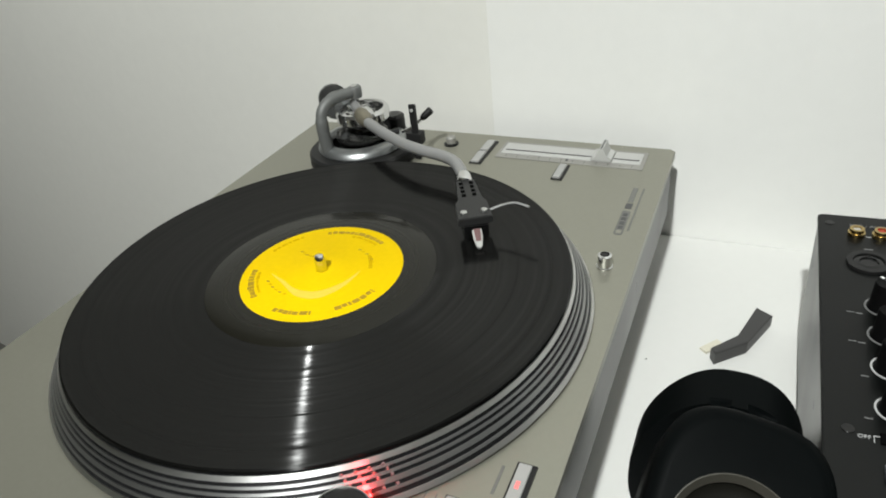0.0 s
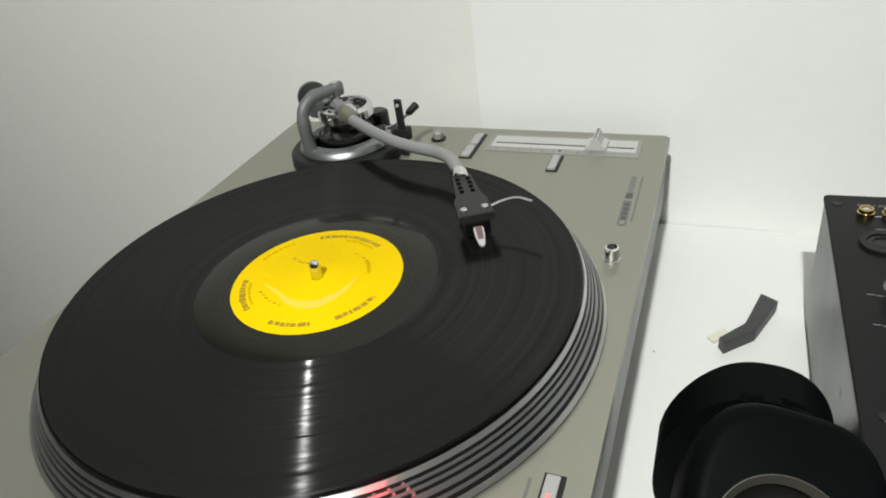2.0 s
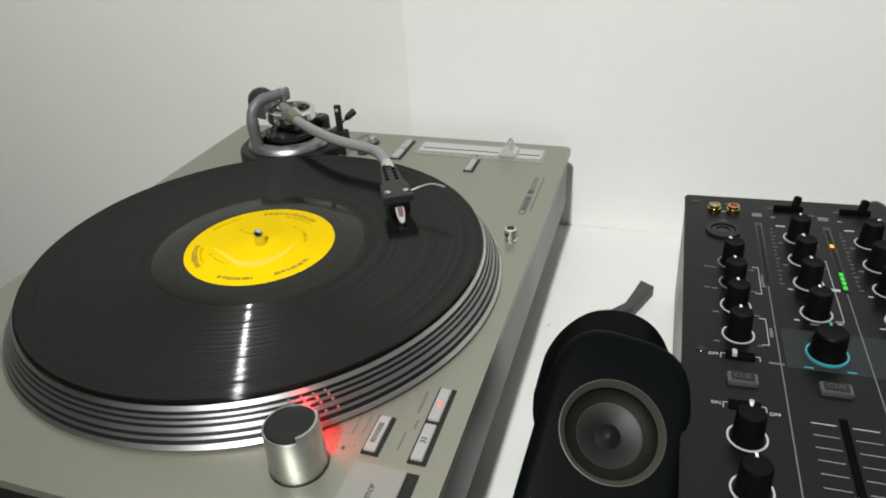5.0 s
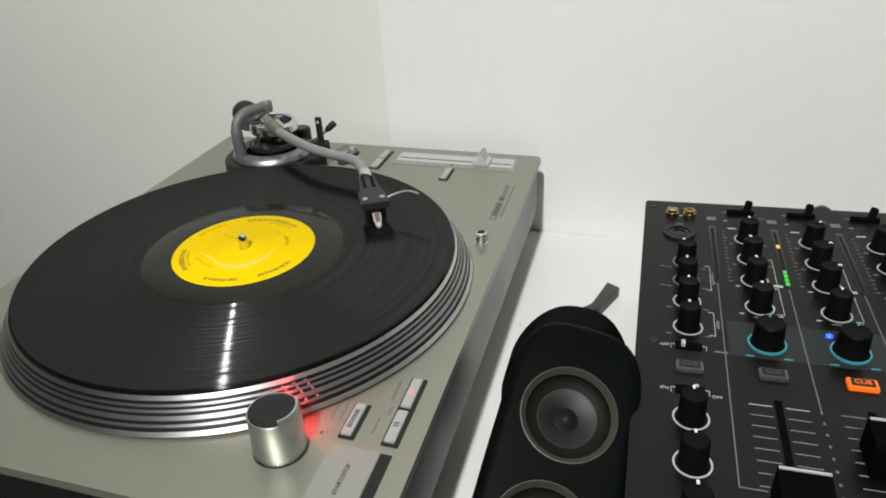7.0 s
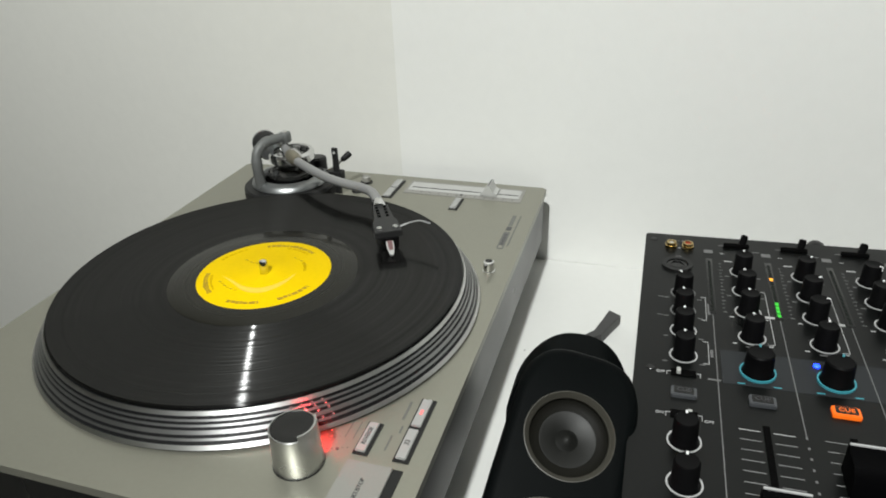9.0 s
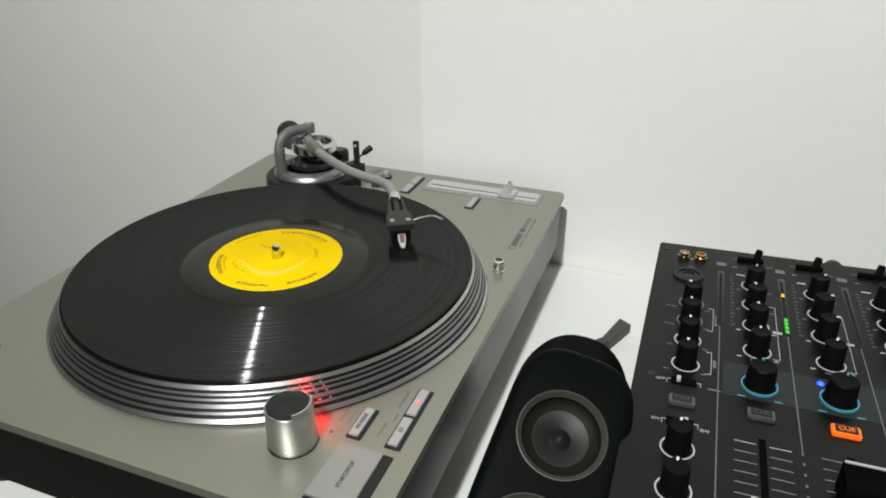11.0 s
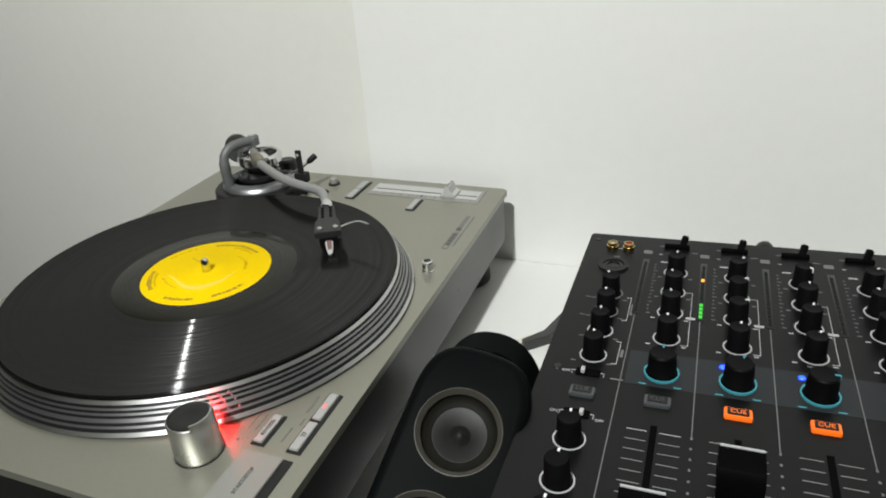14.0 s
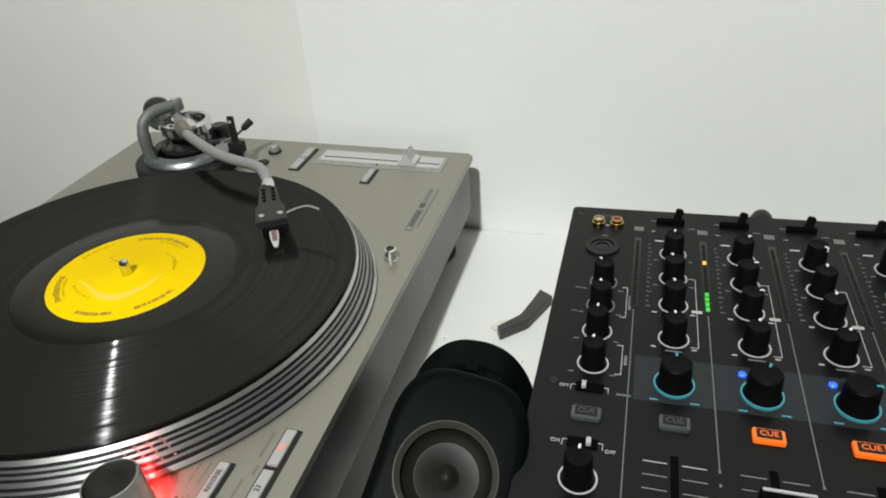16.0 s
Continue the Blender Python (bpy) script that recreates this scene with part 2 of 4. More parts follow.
def part(name, bm, mat, parent=None, label="", smooth=True):
    mesh = bpy.data.meshes.new(name)
    bmesh.ops.recalc_face_normals(bm, faces=bm.faces)
    at = ORIGIN.get(parent, Vector((0, 0, 0)))
    bmesh.ops.translate(bm, verts=bm.verts, vec=-at if parent else (0, 0, LEVEL))
    bm.to_mesh(mesh)
    bm.free()
    mesh.materials.append(mat)
    if smooth:
        mesh.shade_smooth()
        mesh.set_sharp_from_angle(angle=radians(35))
    ob = new(name, mesh)
    if parent:
        ob.parent = parent
        ORIGIN[ob] = at
    if label:
        ob["label"] = label
    return ob


def box(x0, x1, y0, y1, z0, z1, bevel=0.0, steps=2, bm=None):
    bm = bm or bmesh.new()
    made = bmesh.ops.create_cube(bm, size=1, matrix=Matrix.Translation(((x0 + x1) / 2, (y0 + y1) / 2, (z0 + z1) / 2)) @ Matrix.Diagonal((x1 - x0, y1 - y0, z1 - z0, 1)))
    if bevel:
        edges = {e for v in made["verts"] for e in v.link_edges}
        bmesh.ops.bevel(bm, geom=list(edges), offset=bevel, segments=steps, affect="EDGES", profile=0.6)
    return bm


def lathe(profile, at=(0, 0, 0), seg=64, m=None, bm=None, closed=False):
    """A profile of (radius, height), turned round an upright axis at a place."""
    bm = bm or bmesh.new()
    m = m or Matrix.Translation(at)
    rings = []
    for r, z in profile:
        if r < 1e-6:
            rings.append([bm.verts.new(m @ Vector((0, 0, z)))])
        else:
            rings.append([bm.verts.new(m @ Vector((r * math.cos(2 * math.pi * k / seg), r * math.sin(2 * math.pi * k / seg), z))) for k in range(seg)])
    pairs = list(zip(rings, rings[1:])) + ([(rings[-1], rings[0])] if closed else [])
    for a, b in pairs:
        for k in range(seg):
            j = (k + 1) % seg
            if len(a) == 1 and len(b) == 1:
                continue
            if len(a) == 1:
                bm.faces.new((a[0], b[k], b[j]))
            elif len(b) == 1:
                bm.faces.new((a[k], b[0], a[j]))
            else:
                bm.faces.new((a[k], b[k], b[j], a[j]))
    return bm


def drum(r, z0, z1, at=(0, 0), bevel=0.0005, seg=32, top=None, m=None):
    """A closed round post with eased edges; top: its radius at the upper end."""
    t = r if top is None else top
    profile = [(0, z0), (r - bevel, z0), (r, z0 + bevel), (t, z1 - bevel), (t - bevel, z1), (0, z1)]
    return lathe(profile, (at[0], at[1], 0), seg, m)


def ring(r0, r1, z0, z1, at=(0, 0, 0), seg=48, m=None):
    return lathe([(r0, z0), (r0, z1), (r1, z1), (r1, z0)], at, seg, m, closed=True)


def prism(outline, z0, z1, bevel=0.0, m=None, steps=2):
    bm = bmesh.new()
    low = [bm.verts.new((x, y, z0)) for x, y in outline]
    high = [bm.verts.new((x, y, z1)) for x, y in outline]
    n = len(outline)
    bm.faces.new(low[::-1])
    cap = bm.faces.new(high)
    for k in range(n):
        bm.faces.new((low[k], low[(k + 1) % n], high[(k + 1) % n], high[k]))
    if bevel:
        bmesh.ops.bevel(bm, geom=list(cap.edges), offset=bevel, segments=steps, affect="EDGES")
    if m:
        bmesh.ops.transform(bm, matrix=m, verts=bm.verts)
    return bm


def rounded(x0, x1, y0, y1, r, n=5):
    out = []
    for cx, cy, a in ((x1 - r, y1 - r, 0), (x0 + r, y1 - r, 90), (x0 + r, y0 + r, 180), (x1 - r, y0 + r, 270)):
        out += [(cx + r * math.cos(radians(a + 90 * k / n)), cy + r * math.sin(radians(a + 90 * k / n))) for k in range(n + 1)]
    return out


def spline(points, n=8):
    """A smooth line through points (Catmull-Rom)."""
    p = [Vector(q) for q in points]
    p = [2 * p[0] - p[1]] + p + [2 * p[-1] - p[-2]]
    out = []
    for a, b, c, d in zip(p, p[1:], p[2:], p[3:]):
        for k in range(n):
            t = k / n
            out.append(0.5 * (2 * b + (c - a) * t + (2 * a - 5 * b + 4 * c - d) * t * t + (3 * b - 3 * c + d - a) * t**3))
    return out + [p[-2]]


def tube(points, radius, seg=16, flat=1.0, bm=None):
    """A round bar along points; radius: a number or one per point; flat squeezes it in height."""
    bm = bm or bmesh.new()
    rr = radius if isinstance(radius, (list, tuple)) else [radius] * len(points)
    loops = []
    for k, p in enumerate(points):
        way = (points[min(k + 1, len(points) - 1)] - points[max(k - 1, 0)]).normalized()
        side = way.cross(Vector((0, 0, 1)))
        side = side.normalized() if side.length > 1e-4 else Vector((1, 0, 0))
        up = side.cross(way)
        loops.append([bm.verts.new(p + rr[k] * (math.cos(2 * math.pi * j / seg) * side + flat * math.sin(2 * math.pi * j / seg) * up)) for j in range(seg)])
    for a, b in zip(loops, loops[1:]):
        for j in range(seg):
            bm.faces.new((a[j], a[(j + 1) % seg], b[(j + 1) % seg], b[j]))
    bm.faces.new(loops[0][::-1]), bm.faces.new(loops[-1])
    return bm


def words(name, text, size, m, mat, parent, thick=0.00015):
    """Raised print in the built-in font, centred on the pose m."""
    data = bpy.data.curves.new(name, "FONT")
    data.body, data.size, data.align_x, data.align_y, data.extrude = text, size, "CENTER", "CENTER", thick
    ob = bpy.data.objects.new(name, data)
    mesh = bpy.data.meshes.new_from_object(ob)
    bm = bmesh.new()
    bm.from_mesh(mesh)
    bmesh.ops.transform(bm, matrix=m, verts=bm.verts)
    bpy.data.objects.remove(ob)
    return part(name, bm, mat, parent, smooth=False)


DECK = -0.0226   # upper face of the turntable's plinth
DESKTOP = -0.118

# ---- the room ----
def structure(name, bm, mat, label):
    return tagged(part(name, bm, mat, None, label, smooth=False), kind="structure")


T = 0.12
# Floor is out of view; its dark grey keeps reflected light low.
structure("floor", box(-2.6, 2.2, -3.0, 1.6, -LEVEL - 0.1, -LEVEL), FLOOR, "unseen floor under the desk, darkened to dim reflections")
# Out-of-view ceiling, added to bounce light back onto the desk.
structure("ceiling", box(-2.6, 2.2, -3.0, 1.6, 1.75, 1.85), CEIL, "unseen white ceiling added to bounce lamp light")
m = pose(0.0070, 0.2790, 0, 0, 0, 0.5)
structure("wall_north", prism([tuple((m @ Vector(q))[:2]) for q in ((0, 0, 0), (2.2, 0, 0), (2.2, T, 0), (0, T, 0))], -LEVEL, 1.75), PAINT, "smooth white painted wall behind the desk")
# left wall; its darker tone paints in the shade step at the corner
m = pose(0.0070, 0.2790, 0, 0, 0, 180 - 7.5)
structure("wall_west", prism([tuple((m @ Vector(q))[:2]) for q in ((0, 0, 0), (1.80, 0, 0), (1.80, -T, 0), (0, -T, 0))], -LEVEL, 1.75), WARMSHADE, "smooth warm white wall, the corner's shade put into its paint")
# Unseen walls closing the room; the far north one darkens leftward reflections.
structure("unseen_wall_far_north", box(-2.6, 0.2, 1.5, 1.6, -LEVEL, 1.75), DIMROOM, "unseen dark wall added beyond to dim reflections")
structure("unseen_wall_east", box(2.1, 2.2, -3.0, 0.5, -LEVEL, 1.75), DIMROOM, "unseen side wall, darkened to dim reflections")
structure("unseen_wall_south", box(-2.6, 2.2, -3.0, -2.9, -LEVEL, 1.75), DIMROOM, "unseen wall behind the camera, darkened to dim reflections")
structure("unseen_wall_far_west", box(-2.6, -2.5, -3.0, 1.5, -LEVEL, 1.75), DIMROOM, "unseen far side wall, darkened to dim reflections")

# ---- desk ----
desk = thing("desk", (0.5, 0.04, -LEVEL), "white laminate desk standing against the wall", "desk")
part("desktop", prism([(-0.178, -0.186), (1.5, -0.186), (1.5, 0.31), (0.0, 0.275), (-0.178, 0.275)], DESKTOP - 0.028, DESKTOP, 0.0015), DESK, desk)
part("edge_band", box(-0.178, 1.5, -0.1876, -0.1863, DESKTOP - 0.0275, DESKTOP - 0.002, 0.0004), EDGE, desk, "grey-beige edge strip")
for x in (-0.17, 1.42):
    part("leg", box(x, x + 0.05, -0.14, 0.2, -LEVEL, DESKTOP - 0.028, 0.002), DESK, desk)

# ---- turntable ----
tt = thing("turntable", (0, 0.03, DESKTOP), "champagne-silver record turntable with black base on a white desk", "turntable")
part("plinth_top", prism(rounded(-0.1740, 0.1725, -0.1930, 0.2572, 0.0035), DECK - 0.006, DECK, 0.0014), CHAMPAGNE, tt, "champagne-silver metal top plate")
part("plinth_base", prism(rounded(-0.1722, 0.1707, -0.1912, 0.2554, 0.006), -0.078, DECK - 0.006), BASEBLACK, tt, "black base box")
foot_profile = [(0, -0.118), (0.021, -0.118), (0.0235, -0.1155), (0.0235, -0.098), (0.021, -0.095), (0.016, -0.093), (0.016, -0.0778), (0, -0.0778)]
for x, y in ((-0.140, -0.150), (0.136, -0.150), (-0.140, 0.226), (0.136, 0.226)):
    part("foot", lathe(foot_profile, (x, y, 0), 32), RUBBER, tt)

# platter with its banded rim
part("platter", lathe([(0, -0.0205), (0.1612, -0.0205), (0.1612, -0.0195), (0.1502, -0.0045), (0.1496, -0.0035), (0, -0.0035)], seg=128), DARKALU, tt, "turned aluminium platter")
A, B = Vector((0.1504, -0.0026)), Vector((0.1624, -0.0210))
for a, b, mat, name in ((0, 0.115, RIMALU, "rim_band"), (0.205, 0.26, GREYALU, "dot_band"), (0.34, 0.40, GREYALU, "dot_band"), (0.485, 0.59, GREYALU, "dot_band"), (0.685, 0.75, GREYALU, "dot_band"), (0.86, 0.985, RIMALU, "rim_band")):
    p, q = A.lerp(B, a), A.lerp(B, b)
    out = Vector((B - A).yx).normalized()
    out = Vector((abs(out.x), abs(out.y))) * 0.0004
    part(name, lathe([p - out, p + out, q + out, q - out], seg=128, closed=True), mat, tt)

# dots of the rim where the strobe freezes them; its red light is tinted in
DOT = material("red_tinted_strobe_dot", (0.21, 0.12, 0.12), 0.45, grain=0.03, scale=60)
tilt = math.degrees(math.atan2(B.x - A.x, A.y - B.y))
for row, share in enumerate((0.195, 0.305, 0.435, 0.65)):
    for k in range(4):
        turn = -54.8 + 2.3 * k + 0.5 * row
        c = A.lerp(B, share)
        m = pose(0, 0, 0, 0, 0, turn) @ pose(c.x, 0, c.y, 0, 90 - tilt, 0)
        part("strobe_dot", drum(0.00085, -0.0002, 0.0006, bevel=0.0002, seg=10, m=m), DOT, tt)

# small printed dots beside the strobe
for k in range(4):
    part("print_dot", drum(0.0004, DECK - 0.0001, DECK + 0.00015, (0.1104 + 0.0030 * k, -0.1253 + 0.0012 * k), 0.0001, 8), GREYINK, tt)
for k in range(5):
    part("print_dot", drum(0.0009 if k == 2 else 0.0004, DECK - 0.0001, DECK + 0.00015, (0.1132 + 0.0027 * k, -0.1340 + 0.0010 * k), 0.0001, 10), INK, tt)

# start and speed keys
def key(x0, x1, y0, y1, frame, keys, mat=KEYGREY, name="key_frame"):
    """A black frame round one or more keys; frame: margins left, right, front, back."""
    f = part(name, box(x0, x1, y0, y1, DECK - 0.001, DECK + 0.0009, 0.0003), BLACK, tt, "black key surround")
    l, r, d, u = frame
    step = (y1 - y0 + 0.0) / keys
    for k in range(keys):
        part("key", prism(rounded(x0 + l, x1 - r, y0 + k * step + d, y0 + (k + 1) * step - u, 0.0006, 3), DECK, DECK + 0.0022, 0.0004), mat, f)
    return f


TURNED = lambda x, y, z: pose(x, y, z, 0, 0, 90)
f = key(0.1520, 0.1614, -0.1334, -0.0812, (0.0012, 0.0022, 0.0016, 0.0012), 2)
words("numeral", "33", 0.0040, TURNED(0.1562, -0.1198, DECK + 0.0024), INK, f)
part("led_window", box(0.1552, 0.1570, -0.0965, -0.0925, DECK + 0.0021, DECK + 0.0025), PINKLED, f, "red-lit window")
f = key(0.1283, 0.1374, -0.1336, -0.1080, (0.0010, 0.0020, 0.0015, 0.0010), 1)
words("lettering", "REVERSE", 0.0036, TURNED(0.1324, -0.1206, DECK + 0.0024), INK, f)
for sx in (0, 1):
    dx = 0 if not sx else -0.2900
    f = key(0.1283 + dx, 0.1606 + dx, -0.1810, -0.1392, (0.0002, 0.0056, 0.0022, 0.0002), 1, SILVER)
    if not sx:
        words("lettering", "START/STOP", 0.0034, TURNED(0.1425, -0.1600, DECK + 0.0024), INK, f)
key(0.0884, 0.0974, 0.1855, 0.2115, (0.0010, 0.0020, 0.0014, 0.0010), 1)
key(0.0140, 0.0245, 0.1990, 0.2440, (0.0010, 0.0022, 0.0014, 0.0010), 2)
# faint print beside the keys
for x, y, w, d in ((0.1458, -0.101, 0.0015, 0.016), (0.1478, -0.112, 0.0012, 0.006), (0.1445, -0.127, 0.0010, 0.012), (0.119, -0.123, 0.0006, 0.014), (0.124, -0.123, 0.0006, 0.014)):
    part("print_bar", box(x, x + w, y, y + d, DECK - 0.0004, DECK + 0.0002), GREYINK, tt)
part("print_dot", drum(0.0011, DECK - 0.0003, DECK + 0.0003, (0.1188, -0.1325), 0.0001, 12), INK, tt)
# printed badge and model lines
part("badge", prism(rounded(0.1512, 0.1572, 0.1185, 0.1515, 0.0022, 4), DECK - 0.0004, DECK + 0.0002), GREYINK, tt, "dark printed badge with a plain outline")
for k in range(5):
    part("badge_mark", box(0.1526, 0.1559, 0.1205 + 0.0058 * k, 0.1245 + 0.0058 * k, DECK, DECK + 0.0004), (INK, CHAMPAGNE)[k == 0], tt)
part("print_bar", box(0.1518, 0.1565, 0.1545, 0.1620, DECK - 0.0004, DECK + 0.0002), INK, tt)
part("print_bar", box(0.1522, 0.1560, 0.1640, 0.1860, DECK - 0.0004, DECK + 0.0002), GREYINK, tt)
part("print_bar", box(0.1592, 0.1606, 0.1250, 0.1860, DECK - 0.0004, DECK + 0.0002), GREYINK, tt)

# pitch fader
panel = part("pitch_panel", prism(rounded(0.0312, 0.1532, 0.2148, 0.2462, 0.001, 2), DECK - 0.001, DECK + 0.0006, 0.0002), SILVER, tt, "white-silver pitch fader panel")
part("panel_inset", box(0.0342, 0.1500, 0.2225, 0.2425, DECK, DECK + 0.0010, 0.0002), WHITE, panel)
part("fader_slot", box(0.0370, 0.1485, 0.2285, 0.2300, DECK + 0.0004, DECK + 0.0013), INK, panel, "dark fader slot")
for k in range(12):
    part("scale_mark", box(0.0400 + k * 0.0095, 0.0404 + k * 0.0095, 0.2168, 0.2210 + 0.0008 * (k % 2), DECK, DECK + 0.0009), GREYINK, panel)
part("centre_mark", box(0.0912, 0.0930, 0.2185, 0.2218, DECK, DECK + 0.0010), INK, panel)
profile = [(-0.0085, 0), (-0.0080, 0.0020), (-0.0045, 0.0036), (-0.0022, 0.0085), (-0.0016, 0.0112), (0.0016, 0.0112), (0.0022, 0.0085), (0.0045, 0.0036), (0.0080, 0.0020), (0.0085, 0)]
cap = part("fader_cap", prism(profile, -0.0085, 0.0085, 0.0004, Matrix.Translation((0.1195, 0.2305, DECK + 0.0012)) @ pose(0, 0, 0, 90, 0, 0)), WHITE, tt, "white fader cap")
part("fader_line", box(0.1190, 0.1200, 0.2222, 0.2388, DECK + 0.0122, DECK + 0.0127), INK, cap)

# target lamp, push button, power knob with strobe
lamp = part("target_lamp", lathe([(0, DECK), (0.0051, DECK), (0.0051, DECK + 0.0010), (0.0045, DECK + 0.0014), (0.0043, DECK + 0.0088), (0.0030, DECK + 0.0094), (0.0028, DECK + 0.0078), (0, DECK + 0.0078)], (0.1545, 0.0800, 0), 32), CHROME, tt, "chrome pop-up lamp")
part("lamp_lens", drum(0.0027, DECK + 0.0076, DECK + 0.0090, (0.1545, 0.0800), 0.0003, 16), GLOSSBLACK, lamp)
# black base disc of the push button
button = part("deck_disc", lathe([(0, DECK), (0.0066, DECK), (0.0066, DECK + 0.0008), (0, DECK + 0.0008)], (-0.0160, 0.2320, 0), 24), BLACK, tt)
part("button_cap", drum(0.0044, DECK + 0.0004, DECK + 0.0075, (-0.0160, 0.2320), 0.0012, 24), SILVER, button, "silver button cap")
K = (0.1025, -0.1465)
# low black disc standing in for a dark oval on the deck
part("deck_disc", drum(0.0058, DECK - 0.0002, DECK + 0.0016, (-0.0160, 0.2078), 0.0005, 24), BLACK, tt, "low black disc on the deck")
knob = part("power_knob", lathe([(0, DECK), (0.0137, DECK), (0.0140, DECK + 0.0006), (0.0132, DECK + 0.0250), (0.0128, DECK + 0.0255), (0.0124, DECK + 0.0255), (0.0122, DECK + 0.0243), (0, DECK + 0.0241)], (*K, 0), 64), ALU, tt, "brushed aluminium power knob")
part("knob_cap", lathe([(0, DECK + 0.0237), (0.0121, DECK + 0.0237), (0.0121, DECK + 0.0250), (0.0110, DECK + 0.0253), (0.0060, DECK + 0.0246), (0, DECK + 0.0244)], (*K, 0), 48), GLOSSBLACK, knob, "dished gloss-black cap")
lip = bmesh.new()
rows = []
for k in range(17):
    a = radians(-50 + 95 * k / 16)
    rows.append([lip.verts.new((K[0] + r * math.cos(a), K[1] + r * math.sin(a), DECK + z)) for r, z in ((0.0116, 0.0240), (0.0116, 0.0282), (0.0129, 0.0284), (0.0133, 0.0240))])
for a, b in zip(rows, rows[1:]):
    for k in range(4):
        lip.faces.new((a[k], a[(k + 1) % 4], b[(k + 1) % 4], b[k]))
lip.faces.new(rows[0]), lip.faces.new(rows[-1][::-1])
part("knob_lip", lip, ALU, knob, "raised lip of the knob")
part("knob_base", ring(0.0136, 0.0144, DECK - 0.0002, DECK + 0.0004, (*K, 0)), BLACK, knob)
part("strobe_window", box(0.1080, 0.1095, -0.1352, -0.1336, DECK + 0.0050, DECK + 0.0075, 0.0003), REDLED, knob, "glowing red strobe window")

# tonearm: base, yoke, counterweight, arm, headshell
P = (-0.0868, 0.1985)
base = part("arm_base", lathe([(0, DECK), (0.0475, DECK), (0.0485, DECK + 0.0012), (0.0480, DECK + 0.0088), (0.0460, DECK + 0.0105), (0, DECK + 0.0105)], (P[0] + 0.002, P[1] - 0.002, 0), 64), BLACK, tt, "round black arm base")
part("height_ring", lathe([(0.026, -0.0126), (0.0385, -0.0126), (0.0392, -0.0112), (0.0378, -0.0078), (0.0345, -0.0054), (0.0300, -0.0046), (0.0285, -0.0056), (0.0270, -0.0095)], (*P, 0), 64, closed=True), SATIN, base, "satin metal height ring")
part("well", lathe([(0, -0.0124), (0.0272, -0.0124), (0.0272, -0.0096), (0.0225, -0.0086), (0, -0.0086)], (*P, 0), 48), MATTBLACK, base)
part("gimbal_post", lathe([(0, -0.0080), (0.0200, -0.0080), (0.0190, -0.0010), (0.0120, 0.0010), (0.0105, 0.0070), (0, 0.0070)], (*P, 0), 48), GUNMETAL, base, "dark polished post")
G = (P[0] + 0.005, P[1] + 0.001)
part("gimbal_ring", lathe([(0.0178, 0.0105), (0.0176, 0.0190), (0.0186, 0.0206), (0.0216, 0.0206), (0.0232, 0.0186), (0.0230, 0.0120), (0.0212, 0.0100)], (*G, 0), 48, closed=True), CHROME, base, "chrome gimbal ring")
part("gimbal_core", lathe([(0, 0.0050), (0.0115, 0.0050), (0.0125, 0.0110), (0.0100, 0.0165), (0.0050, 0.0200), (0, 0.0206)], (*G, 0), 40), CHROME, base, "polished bearing housing")
part("lower_ring", lathe([(0.0190, -0.0040), (0.0188, -0.0005), (0.0205, 0.0008), (0.0225, 0.0004), (0.0232, -0.0025), (0.0225, -0.0045)], (P[0] + 0.003, P[1] - 0.002, 0), 48, closed=True), GUNMETAL, base, "chrome lower ring")
for t in (20, 140, 260):
    q = Vector((G[0] + 0.0205 * math.cos(radians(t)), G[1] + 0.0205 * math.sin(radians(t)), 0.0150))
    part("bearing_screw", drum(0.0022, -0.0030, 0.0030, m=Matrix.Translation(q) @ pose(0, 0, 0, 0, 90, t), bevel=0.0004, seg=12), CHROME, base)
arch = spline([(-0.1030, 0.1690, -0.010), (-0.1040, 0.1685, 0.010), (-0.1040, 0.1710, 0.0245), (-0.1005, 0.1790, 0.0322), (-0.0945, 0.1905, 0.0340), (-0.0880, 0.2010, 0.0335)], 6)
part("yoke", tube(arch, [0.0055] * 10 + [0.0049] * (len(arch) - 10), 12), CAST, base, "grey cast yoke arch")
part("yoke_boss", lathe([(0, 0.0285), (0.0052, 0.0285), (0.0058, 0.0295), (0.0058, 0.0372), (0.0050, 0.0384), (0, 0.0386)], (-0.0875, 0.2018, 0), 24), CAST, base)
part("pivot_screw", lathe([(0, 0.020), (0.0030, 0.020), (0.0030, 0.0392), (0.0022, 0.0397), (0, 0.0397)], (-0.0880, 0.2010, 0), 20), CHROME, base)
ARM = spline([(-0.0900, 0.2010, 0.0220), (-0.0560, 0.1655, 0.0228), (-0.0175, 0.1415, 0.0207), (0.0050, 0.1327, 0.0196), (0.0255, 0.1275, 0.0190), (0.0385, 0.1205, 0.0190), (0.0480, 0.1100, 0.0180), (0.0555, 0.0985, 0.0170)], 8)
arm = part("arm_tube", tube(ARM, 0.0042, 20), TUBE, tt, "satin grey curved arm tube")
joint = ARM[4:9]
part("arm_joint", tube(joint, [0.0052, 0.0064, 0.0066, 0.0062, 0.0048], 16), BRASS, arm, "brass-coloured joint")
way = (Vector((-0.0900, 0.2010, 0)) - Vector((-0.0560, 0.1660, 0))).normalized()
mw = Matrix.Translation(Vector((-0.1045, 0.1990, 0.0190))) @ way.to_track_quat("Z", "Y").to_matrix().to_4x4()
weight = part("counterweight", lathe([(0, 0.006), (0.0118, 0.006), (0.0128, 0.008), (0.0128, 0.030), (0.0118, 0.032), (0.0070, 0.032), (0.0060, 0.030), (0, 0.030)], m=mw, seg=40), CAST, tt, "grey ribbed counterweight")
